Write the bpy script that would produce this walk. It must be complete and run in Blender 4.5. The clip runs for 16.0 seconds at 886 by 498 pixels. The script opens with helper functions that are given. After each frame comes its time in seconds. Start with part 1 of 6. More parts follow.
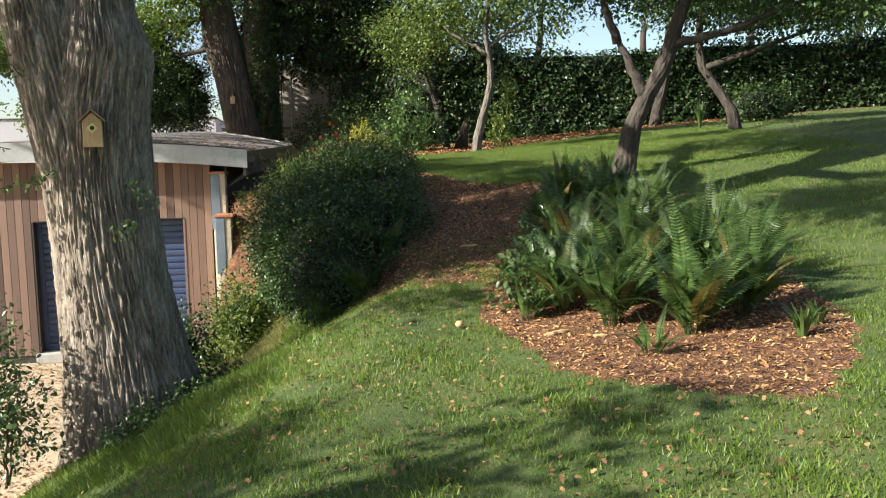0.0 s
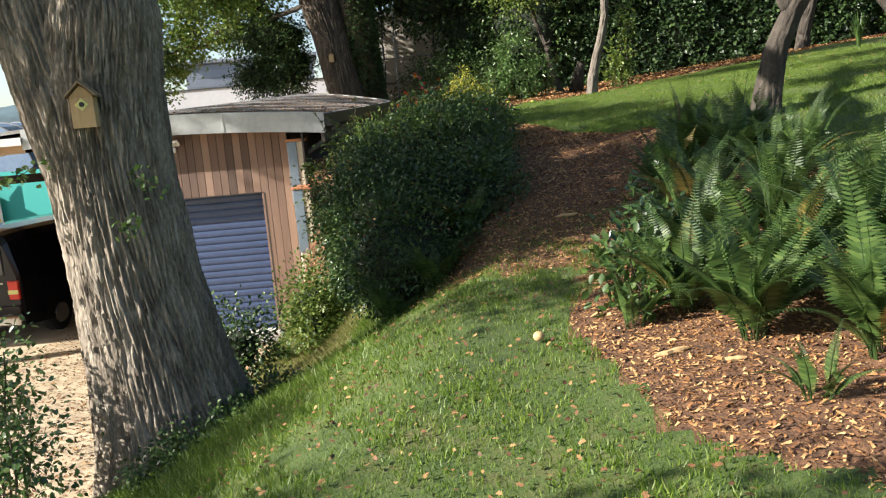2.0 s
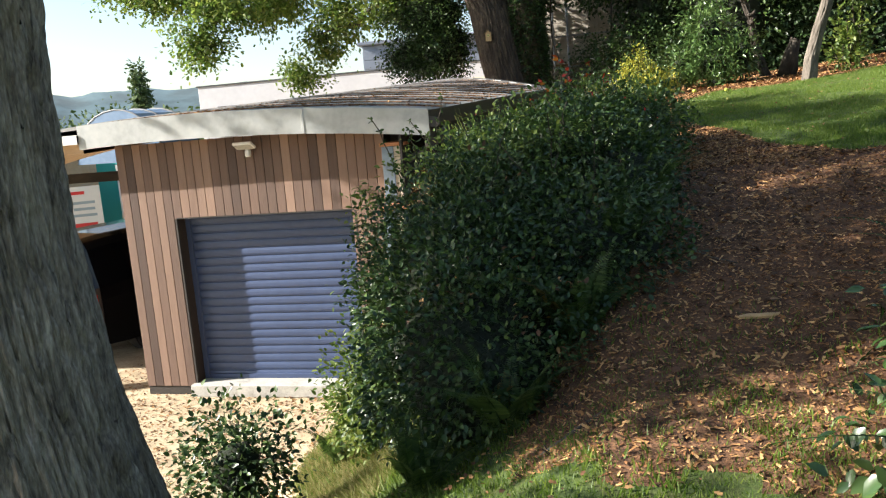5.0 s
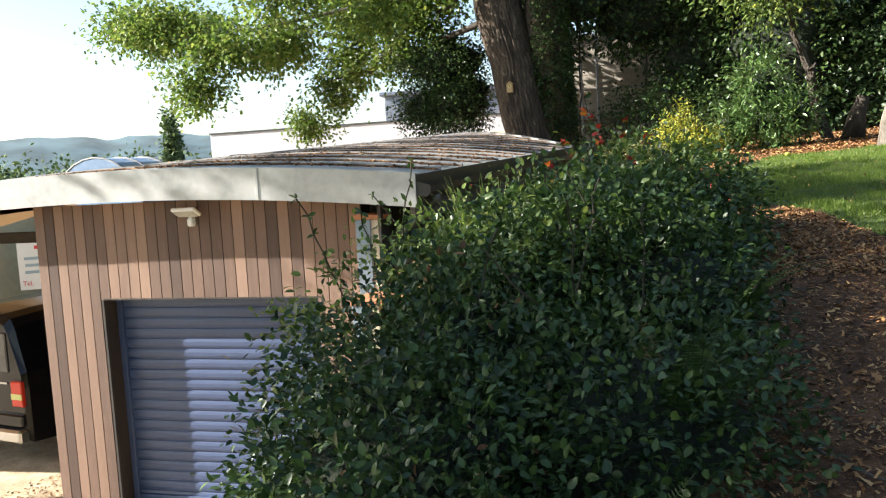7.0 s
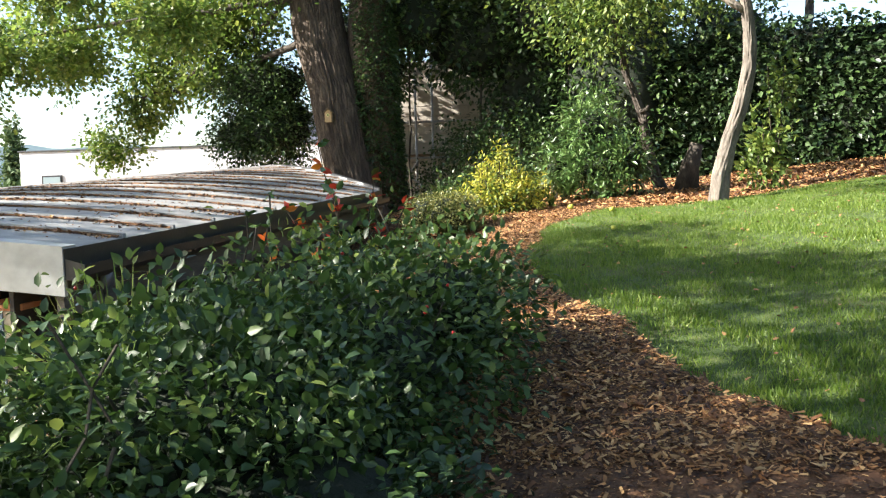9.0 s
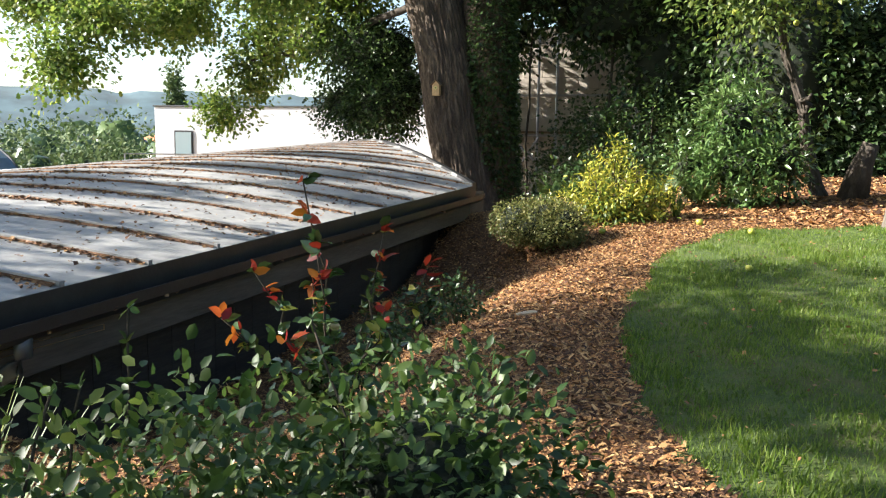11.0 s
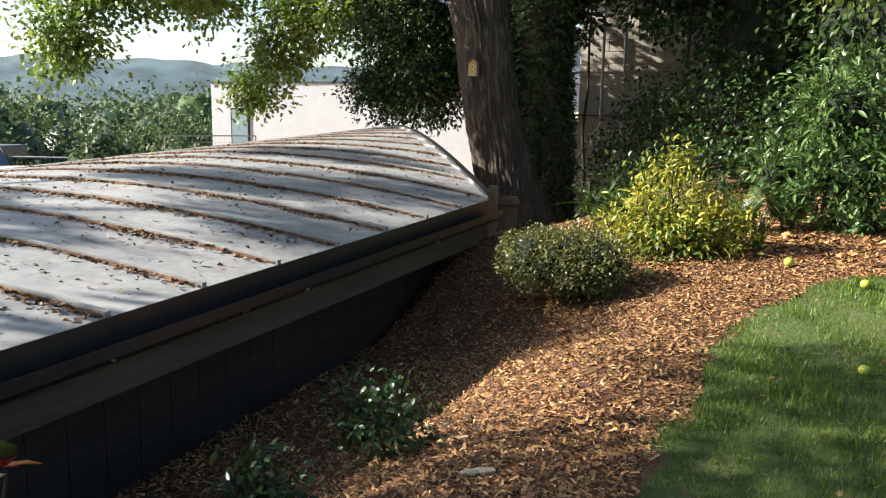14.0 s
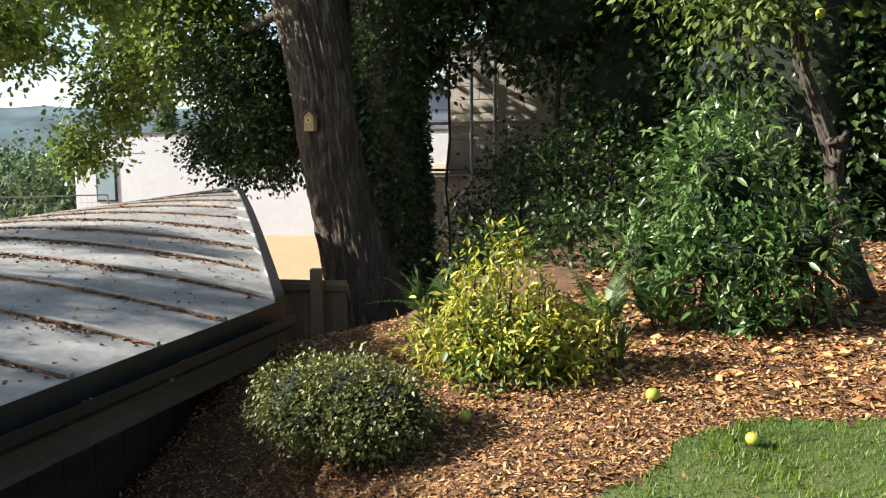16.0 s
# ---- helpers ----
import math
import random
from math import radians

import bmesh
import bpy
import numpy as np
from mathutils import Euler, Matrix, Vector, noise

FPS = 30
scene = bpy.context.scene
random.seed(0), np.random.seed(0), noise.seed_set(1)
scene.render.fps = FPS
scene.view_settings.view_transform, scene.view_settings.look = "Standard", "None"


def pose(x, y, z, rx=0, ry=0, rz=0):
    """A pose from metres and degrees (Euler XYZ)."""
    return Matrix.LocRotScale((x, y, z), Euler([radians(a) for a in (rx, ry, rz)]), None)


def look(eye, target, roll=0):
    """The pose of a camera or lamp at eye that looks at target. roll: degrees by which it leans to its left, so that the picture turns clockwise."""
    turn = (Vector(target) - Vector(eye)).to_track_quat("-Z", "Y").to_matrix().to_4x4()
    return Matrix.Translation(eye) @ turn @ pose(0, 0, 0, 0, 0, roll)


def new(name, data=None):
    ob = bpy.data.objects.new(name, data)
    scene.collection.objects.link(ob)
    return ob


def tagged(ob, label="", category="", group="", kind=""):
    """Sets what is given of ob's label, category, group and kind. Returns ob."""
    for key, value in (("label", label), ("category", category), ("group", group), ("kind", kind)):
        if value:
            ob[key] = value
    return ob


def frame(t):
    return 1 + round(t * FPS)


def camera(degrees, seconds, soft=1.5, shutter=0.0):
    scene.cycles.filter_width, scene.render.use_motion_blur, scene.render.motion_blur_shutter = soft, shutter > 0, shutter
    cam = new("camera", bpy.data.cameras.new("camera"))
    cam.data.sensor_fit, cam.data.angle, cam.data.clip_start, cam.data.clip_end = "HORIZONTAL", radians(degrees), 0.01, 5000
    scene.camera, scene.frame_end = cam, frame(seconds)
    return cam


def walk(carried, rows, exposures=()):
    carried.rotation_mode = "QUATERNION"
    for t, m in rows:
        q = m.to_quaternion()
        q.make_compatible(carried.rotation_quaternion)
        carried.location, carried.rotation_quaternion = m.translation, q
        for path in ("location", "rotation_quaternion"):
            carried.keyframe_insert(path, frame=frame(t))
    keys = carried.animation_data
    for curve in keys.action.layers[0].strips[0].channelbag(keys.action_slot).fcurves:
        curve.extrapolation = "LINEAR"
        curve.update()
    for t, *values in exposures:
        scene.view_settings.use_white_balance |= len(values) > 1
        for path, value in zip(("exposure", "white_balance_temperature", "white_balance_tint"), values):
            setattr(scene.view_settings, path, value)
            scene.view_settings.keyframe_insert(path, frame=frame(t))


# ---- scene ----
cam = camera(56.7, 16.0, 1.2)
METRES, EYE, TILT, LEAN, TURN = 16.0, 1.5, 0.0, 0.0, 2.0
ROWS = [
    (0.0, 0.0, 0.0, 0.0, -0.11, -5.92, 1.05),
    (0.5, 0.0018, 0.0221, 0.0014, -0.8, -6.58, 4.4),
    (1.0, 0.0096, 0.0483, 0.0011, 5.7, -7.14, 3.37),
    (1.5, 0.0151, 0.0778, 0.0009, 9.39, -7.95, 3.76),
    (2.0, 0.0243, 0.1078, 0.0025, 8.74, -9.01, 5.04),
    (2.5, 0.0333, 0.1386, 0.0055, 11.76, -10.43, 3.15),
    (3.0, 0.0358, 0.1727, 0.007, 14.55, -7.01, -0.91),
    (3.5, 0.038, 0.2092, 0.0074, 20.56, -8.66, 1.42),
    (6.0, 0.0065, 0.3804, 0.0164, 21.82, -9.27, 5.11),
    (6.5, -0.0032, 0.414, 0.0175, 23.36, -8.11, 3.82),
    (7.0, -0.008, 0.4483, 0.0196, 23.91, -5.66, 3.16),
    (7.5, -0.0018, 0.485, 0.022, 20.58, -4.42, 2.18),
    (8.0, 0.0036, 0.5196, 0.0251, 14.54, -4.3, 1.27),
    (8.5, 0.0089, 0.5546, 0.0287, 11.22, -5.28, 2.36),
    (9.0, 0.0118, 0.5886, 0.0358, 14.9, -4.4, 1.56),
    (9.5, 0.0127, 0.6189, 0.044, 15.27, -5.58, 1.52),
    (10.0, 0.0149, 0.6462, 0.0527, 20.65, -5.83, 0.8),
    (12.5, 0.0003, 0.7715, 0.076, 27.64, -10.74, -0.71),
    (13.0, -0.0008, 0.7929, 0.0816, 31.33, -11.76, 0.4),
    (13.5, -0.006, 0.8172, 0.0826, 32.04, -10.14, -0.87),
    (14.0, -0.0065, 0.8466, 0.0826, 30.7, -9.38, -0.81),
    (14.5, -0.0049, 0.8772, 0.088, 32.96, -8.29, -0.35),
    (15.0, -0.0064, 0.9097, 0.0916, 29.06, -8.44, -1.08),
    (15.5, -0.0096, 0.9442, 0.092, 26.76, -8.49, -0.04),
    (16.0, -0.0103, 0.9784, 0.0968, 24.71, -6.42, 0.25),
]
walk(cam, [(t, pose(0, 0, EYE, TILT, LEAN, TURN) @ pose(METRES * x, METRES * y, METRES * z, 90 + pitch, roll, yaw)) for t, x, y, z, yaw, pitch, roll in ROWS],
     exposures=[(0.0, 1.44), (3.5, 1.64), (6.0, 1.78), (8.5, 2.2), (9.0, 2.25), (10.0, 2.16), (13.0, 1.72), (16.0, 1.6)])


# ---- light ----
world = bpy.data.worlds.new("world")
scene.world = world
world.use_nodes = True
sky = world.node_tree.nodes.new("ShaderNodeTexSky")
sky.sky_type = "NISHITA"
sky.sun_disc = False
sky.dust_density, sky.air_density = 1.2, 1.0
SUN_EL, SUN_AZ = 29.0, -117.0  # degrees; azimuth from +y towards +x
sky.sun_elevation, sky.sun_rotation = radians(SUN_EL), radians(SUN_AZ)
world.node_tree.links.new(sky.outputs[0], world.node_tree.nodes["Background"].inputs[0])
world.node_tree.nodes["Background"].inputs[1].default_value = 0.078
sun = new("sun", bpy.data.lights.new("sun", "SUN"))
sun.data.energy, sun.data.angle, sun.data.color = 5.0, radians(0.53), (1.0, 0.95, 0.87)
sdir = Vector((math.sin(radians(SUN_AZ)) * math.cos(radians(SUN_EL)), math.cos(radians(SUN_AZ)) * math.cos(radians(SUN_EL)), math.sin(radians(SUN_EL))))
sun.matrix_world = look(sdir * 60, (0, 0, 0))
rng = np.random.default_rng(7)


# ---- materials ----
def material(name, colors, rough=0.8, scale=4.0, bump=0.3, bump_scale=None, stretch=(1, 1, 1), metal=0.0, island=0.0, objrand=0.0, translucent=0.0, spec=0.5, fine=0.35, detail=8.0):
    """Two-scale noise colour between the given colours, with relief; island/objrand vary the value by piece."""
    m = bpy.data.materials.new(name)
    m.use_nodes = True
    nt = m.node_tree
    N, L = nt.nodes, nt.links
    b = N["Principled BSDF"]
    tc = N.new("ShaderNodeTexCoord")
    mp = N.new("ShaderNodeMapping")
    mp.inputs["Scale"].default_value = stretch
    L.new(tc.outputs["Object"], mp.inputs[0])
    n1 = N.new("ShaderNodeTexNoise")
    n1.inputs["Scale"].default_value, n1.inputs["Detail"].default_value, n1.inputs["Roughness"].default_value = scale, detail, 0.62
    L.new(mp.outputs[0], n1.inputs[0])
    n2 = N.new("ShaderNodeTexNoise")
    n2.inputs["Scale"].default_value, n2.inputs["Detail"].default_value = scale * 9, 4
    L.new(mp.outputs[0], n2.inputs[0])
    mix = N.new("ShaderNodeMix")
    mix.inputs[0].default_value = fine
    L.new(n1.outputs[0], mix.inputs[2])
    L.new(n2.outputs[0], mix.inputs[3])
    fac = mix.outputs[0]
    if island or objrand:
        src = N.new("ShaderNodeNewGeometry").outputs["Random Per Island"] if island else N.new("ShaderNodeObjectInfo").outputs["Random"]
        mx = N.new("ShaderNodeMix")
        mx.inputs[0].default_value = island or objrand
        L.new(fac, mx.inputs[2])
        L.new(src, mx.inputs[3])
        fac = mx.outputs[0]
    ramp = N.new("ShaderNodeValToRGB")
    lo, hi = (0.33, 0.67) if not (island or objrand) else (0.2, 0.8)
    el = ramp.color_ramp.elements
    while len(el) < len(colors):
        el.new(0.5)
    for i, c in enumerate(colors):
        el[i].position = lo + (hi - lo) * i / max(1, len(colors) - 1)
        el[i].color = (*c, 1)
    L.new(fac, ramp.inputs[0])
    L.new(ramp.outputs[0], b.inputs["Base Color"])
    b.inputs["Roughness"].default_value, b.inputs["Metallic"].default_value = rough, metal
    b.inputs["Specular IOR Level"].default_value = spec
    if bump:
        bn = N.new("ShaderNodeTexNoise")
        bn.inputs["Scale"].default_value, bn.inputs["Detail"].default_value = bump_scale or scale * 6, 6
        L.new(mp.outputs[0], bn.inputs[0])
        bp = N.new("ShaderNodeBump")
        bp.inputs["Strength"].default_value, bp.inputs["Distance"].default_value = bump, 0.02
        L.new(bn.outputs[0], bp.inputs["Height"])
        L.new(bp.outputs[0], b.inputs["Normal"])
    if translucent:
        tr = N.new("ShaderNodeBsdfTranslucent")
        L.new(ramp.outputs[0], tr.inputs[0])
        ms = N.new("ShaderNodeMixShader")
        ms.inputs[0].default_value = translucent
        L.new(b.outputs[0], ms.inputs[1])
        L.new(tr.outputs[0], ms.inputs[2])
        L.new(ms.outputs[0], N["Material Output"].inputs[0])
    return m


def plain(name, color, rough=0.5, metal=0.0, spec=0.5, alpha_glass=False):
    m = bpy.data.materials.new(name)
    m.use_nodes = True
    b = m.node_tree.nodes["Principled BSDF"]
    b.inputs["Base Color"].default_value = (*color, 1)
    b.inputs["Roughness"].default_value, b.inputs["Metallic"].default_value = rough, metal
    b.inputs["Specular IOR Level"].default_value = spec
    if alpha_glass:
        b.inputs["Transmission Weight"].default_value = 1.0
    return m


M_TURF = material("turf", [(0.026, 0.042, 0.008), (0.050, 0.080, 0.013), (0.095, 0.09, 0.028)], 0.95, 1.3, 0.5, 60)
M_GRASS = material("grass_blades", [(0.06, 0.115, 0.010), (0.115, 0.19, 0.018), (0.20, 0.255, 0.045)], 0.5, 0.9, 0, island=0.6, translucent=0.42)
M_MULCH = material("mulch_bed", [(0.038, 0.019, 0.010), (0.115, 0.054, 0.024), (0.22, 0.11, 0.05)], 0.95, 9, 0.9, 40)
M_CHIP = material("wood_chips", [(0.05, 0.021, 0.009), (0.18, 0.075, 0.025), (0.34, 0.16, 0.052), (0.52, 0.31, 0.13)], 0.8, 6, 0.2, island=0.75)
M_GRAVEL = material("gravel_yard", [(0.27, 0.20, 0.13), (0.43, 0.34, 0.22), (0.55, 0.46, 0.32)], 0.95, 3, 0.8, 60)
M_DRYLEAF = material("dry_leaves", [(0.08, 0.033, 0.013), (0.19, 0.085, 0.032), (0.31, 0.175, 0.065)], 0.7, 6, 0, island=0.8)
M_LEAF_DARK = material("leaf_dark", [(0.018, 0.040, 0.012), (0.034, 0.068, 0.018), (0.075, 0.12, 0.03)], 0.38, 2, 0, island=0.7, translucent=0.18, spec=0.4)
M_LEAF_MID = material("leaf_mid", [(0.025, 0.055, 0.012), (0.045, 0.09, 0.018), (0.09, 0.14, 0.03)], 0.45, 2, 0, island=0.6, translucent=0.3)
M_LEAF_OAK = material("leaf_oak", [(0.055, 0.10, 0.015), (0.10, 0.165, 0.028), (0.16, 0.225, 0.042), (0.23, 0.26, 0.055)], 0.4, 0.8, 0, island=0.6, translucent=0.52)
M_LEAF_LIGHT = material("leaf_light", [(0.05, 0.09, 0.016), (0.10, 0.16, 0.03), (0.20, 0.24, 0.05)], 0.5, 2, 0, island=0.6, translucent=0.42)
M_LEAF_YELLOW = material("leaf_yellow", [(0.15, 0.20, 0.025), (0.36, 0.37, 0.05), (0.58, 0.50, 0.08)], 0.45, 2, 0, island=0.7, translucent=0.35)
M_LEAF_RED = material("leaf_red", [(0.25, 0.015, 0.012), (0.42, 0.05, 0.02), (0.45, 0.16, 0.02)], 0.4, 2, 0, island=0.8, translucent=0.45)
M_LEAF_HOLLY = material("leaf_glossy", [(0.028, 0.062, 0.016), (0.055, 0.105, 0.028), (0.095, 0.155, 0.045)], 0.27, 2, 0, island=0.6, translucent=0.15, spec=0.7)
M_LEAF_LAUREL = material("leaf_laurel", [(0.04, 0.085, 0.02), (0.075, 0.14, 0.036), (0.13, 0.20, 0.06)], 0.3, 2, 0, island=0.6, translucent=0.2, spec=0.6)
M_FERN = material("fern_leaf", [(0.026, 0.054, 0.012), (0.052, 0.098, 0.021), (0.105, 0.155, 0.038)], 0.5, 2, 0, island=0.5, translucent=0.35)
M_FERN_BROWN = material("fern_brown", [(0.12, 0.09, 0.02), (0.24, 0.17, 0.04)], 0.6, 3, 0, island=0.6, translucent=0.35)
M_TWIG = material("twigs", [(0.02, 0.016, 0.01), (0.06, 0.045, 0.028)], 0.9, 8, 0.3)
# near-black: the shade between leaves, put into the colour
M_SHADE = material("inner_shade", [(0.006, 0.01, 0.004), (0.015, 0.022, 0.009)], 0.95, 9, 0.6)
M_BARK = material("oak_bark", [(0.055, 0.040, 0.029), (0.19, 0.155, 0.118), (0.37, 0.32, 0.255)], 0.92, 8, 1.0, 30, (1, 1, 0.25), fine=0.45)
M_BARK_PALE = material("pale_bark", [(0.05, 0.04, 0.03), (0.12, 0.10, 0.08), (0.23, 0.20, 0.16)], 0.85, 6, 0.6, 30, (1, 1, 0.4))
M_BARK_DARK = material("dark_bark", [(0.020, 0.015, 0.011), (0.046, 0.036, 0.027), (0.095, 0.077, 0.058)], 0.9, 7, 0.7, 30, (1, 1, 0.4))
M_BARK_BROWN = material("brown_bark", [(0.022, 0.015, 0.010), (0.060, 0.042, 0.028), (0.125, 0.092, 0.062)], 0.92, 8, 0.9, 30, (1, 1, 0.25))
M_CEDAR = material("cedar_boards", [(0.068, 0.040, 0.030), (0.145, 0.088, 0.064), (0.255, 0.16, 0.115)], 0.7, 3.0, 0.25, 30, (6, 6, 0.5), objrand=0.6)
M_CEDAR_EDGE = material("cedar_gap", [(0.02, 0.013, 0.01), (0.035, 0.022, 0.016)], 0.9, 4, 0.2)
M_FASCIA = material("zinc_fascia", [(0.30, 0.31, 0.31), (0.40, 0.41, 0.41), (0.47, 0.48, 0.47)], 0.42, 1.5, 0.08, 5, metal=0.25)
M_ROOF = material("roof_membrane", [(0.16, 0.158, 0.155), (0.26, 0.255, 0.245), (0.36, 0.35, 0.33)], 0.6, 1.8, 0.15, 20)
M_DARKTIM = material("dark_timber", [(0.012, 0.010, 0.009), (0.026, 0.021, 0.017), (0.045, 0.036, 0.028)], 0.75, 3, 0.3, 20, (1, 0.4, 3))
M_GUTTER = material("gutter_metal", [(0.05, 0.052, 0.055), (0.11, 0.115, 0.12)], 0.4, 4, 0.1, metal=0.4)
M_SHUTTER = material("shutter_blue", [(0.036, 0.055, 0.115), (0.050, 0.074, 0.15)], 0.38, 1.2, 0.05, 40)
M_CONC = material("concrete", [(0.26, 0.25, 0.23), (0.38, 0.37, 0.34), (0.48, 0.46, 0.42)], 0.9, 5, 0.4, 60)
M_BRICK = material("orange_brick", [(0.34, 0.13, 0.06), (0.46, 0.20, 0.09)], 0.85, 8, 0.4, objrand=0.4)
M_STONE = material("pale_stone", [(0.33, 0.27, 0.19), (0.46, 0.40, 0.30), (0.58, 0.52, 0.42)], 0.9, 5, 0.5, 40, objrand=0.4)
M_LEAD = material("lead_cladding", [(0.13, 0.17, 0.21), (0.20, 0.25, 0.30)], 0.5, 4, 0.15, metal=0.3)
M_RENDER = material("white_render", [(0.44, 0.44, 0.46), (0.52, 0.52, 0.54)], 0.85, 0.6, 0.06, 40)
M_PLY = material("soffit_timber", [(0.40, 0.25, 0.13), (0.52, 0.34, 0.19)], 0.6, 2, 0.1, 20, (0.3, 3, 3))
M_STRAW = material("straw_grass", [(0.12, 0.12, 0.03), (0.24, 0.22, 0.07), (0.36, 0.30, 0.13)], 0.7, 2, 0, island=0.6, translucent=0.3)
M_FENCE = material("fence_timber", [(0.10, 0.065, 0.035), (0.20, 0.135, 0.075), (0.30, 0.21, 0.12)], 0.85, 4, 0.3, 30, (4, 4, 0.6), objrand=0.4)
M_BOX = material("birdbox_wood", [(0.38, 0.24, 0.11), (0.52, 0.35, 0.17)], 0.7, 8, 0.15, 40, (5, 5, 0.8))
M_BLOCK = material("concrete_blocks", [(0.24, 0.21, 0.175), (0.36, 0.32, 0.27), (0.42, 0.385, 0.33)], 0.95, 3, 0.4, 40, island=0.35)
M_SAND = material("sand_ground", [(0.28, 0.19, 0.095), (0.36, 0.255, 0.135)], 0.95, 2, 0.3, 30)
M_STEEL = plain("scaffold_steel", (0.30, 0.30, 0.31), 0.4, 0.7)
M_GREYCLAD = material("grey_cladding", [(0.22, 0.25, 0.30), (0.28, 0.31, 0.36)], 0.7, 1, 0.05)
M_BLACK = plain("van_paint", (0.006, 0.006, 0.008), 0.12, 0.0, 0.35)
M_TYRE = plain("tyre_rubber", (0.012, 0.012, 0.012), 0.85)
M_CHROME = plain("bright_metal", (0.55, 0.56, 0.58), 0.18, 1.0)
M_GLASS = plain("dark_glass", (0.02, 0.025, 0.03), 0.06, 0.0, 0.8)
M_PLATE = plain("yellow_plate", (0.80, 0.52, 0.02), 0.4)
M_INK = plain("ink_black", (0.012, 0.012, 0.014), 0.6)
M_REDLENS = plain("red_lens", (0.55, 0.03, 0.015), 0.2)
M_WHITE = material("white_paint", [(0.70, 0.69, 0.66), (0.78, 0.77, 0.74)], 0.5, 4, 0.03)
M_TEAL = plain("teal_mesh", (0.03, 0.33, 0.30), 0.7)
M_LEAF_BOX = material("box_leaf", [(0.06, 0.08, 0.018), (0.14, 0.155, 0.04), (0.25, 0.23, 0.08)], 0.45, 3, 0, island=0.7, translucent=0.25)
M_BLACKGUT = material("black_gutter", [(0.010, 0.010, 0.011), (0.025, 0.025, 0.026)], 0.45, 6, 0.1)
M_BARGE = material("brown_board", [(0.04, 0.033, 0.027), (0.075, 0.062, 0.05), (0.11, 0.093, 0.075)], 0.7, 3, 0.25, 20, (1, 0.3, 3))
M_LEAF_HEDGE = material("hedge_leaf", [(0.012, 0.028, 0.009), (0.026, 0.052, 0.015), (0.055, 0.095, 0.026)], 0.42, 1.2, 0, island=0.5, translucent=0.15)
# pale blue base colour paints the sky's reflection into the pane
M_PANE = plain("sky_tint_pane", (0.22, 0.29, 0.32), 0.08, 0.0, 0.6)
M_APPLE = material("apple_skin", [(0.26, 0.32, 0.04), (0.40, 0.38, 0.06)], 0.35, 8, 0)
M_BERRY = plain("red_berry", (0.45, 0.02, 0.015), 0.35)
M_BLUEBAG = plain("blue_plastic", (0.02, 0.14, 0.55), 0.45)
M_ROOFPALE = material("pale_roof", [(0.50, 0.50, 0.50), (0.62, 0.62, 0.61)], 0.6, 1, 0.05)


# ---- mesh helpers ----
def empty(name, loc, label, category, group="", kind=""):
    ob = new(name)
    ob.location = loc
    ob.empty_display_size = 0.1
    return tagged(ob, label, category, group, kind)


def mount(ob, parent):
    if parent is not None:
        ob.parent = parent
        if parent.parent is None:
            ob.matrix_parent_inverse = Matrix.Translation(-Vector(parent.location))
    return ob


def part(name, bm, mat, parent=None, label="", smooth=False, kind=""):
    """Link a bmesh, given in world coordinates, as one mesh object under a thing or a part."""
    me = bpy.data.meshes.new(name)
    bm.to_mesh(me)
    bm.free()
    me.materials.append(mat)
    if smooth:
        me.polygons.foreach_set("use_smooth", [True] * len(me.polygons))
    ob = new(name, me)
    if label:
        ob["label"] = label
    if kind:
        ob["kind"] = kind
    return mount(ob, parent)


def box(bm, c, s, rz=0.0, bevel=0.0, rot=None):
    """A box of size s about c, turned by rz degrees (or a full rotation matrix)."""
    m = Matrix.Translation(c) @ (rot.to_4x4() if rot is not None else Matrix.Rotation(radians(rz), 4, "Z")) @ Matrix.Diagonal((*s, 1))
    r = bmesh.ops.create_cube(bm, size=1, matrix=m)
    if bevel:
        es = list({e for v in r["verts"] for e in v.link_edges})
        bmesh.ops.bevel(bm, geom=es, offset=bevel, segments=1, affect="EDGES")
    return bm


def boxpart(name, c, s, mat, parent=None, rz=0.0, bevel=0.004, label="", rot=None, kind=""):
    return part(name, box(bmesh.new(), c, s, rz, bevel, rot), mat, parent, label, kind=kind)


def tube(bm, pts, radii, seg=8, cap=True):
    """A tube along points with radii."""
    pts = [Vector(p) for p in pts]
    rings = []
    up = Vector((0.31, 0.17, 0.93))
    for i, p in enumerate(pts):
        d = (pts[min(i + 1, len(pts) - 1)] - pts[max(i - 1, 0)]).normalized()
        a = d.cross(up)
        if a.length < 0.1:
            a = d.cross(Vector((1, 0, 0)))
        a.normalize()
        b = d.cross(a)
        rings.append([bm.verts.new(p + (a * math.cos(k * math.tau / seg) + b * math.sin(k * math.tau / seg)) * radii[i]) for k in range(seg)])
    for r0, r1 in zip(rings, rings[1:]):
        for k in range(seg):
            bm.faces.new((r0[k], r0[(k + 1) % seg], r1[(k + 1) % seg], r1[k]))
    if cap:
        bm.faces.new(rings[-1])
        bm.faces.new(rings[0][::-1])
    return bm


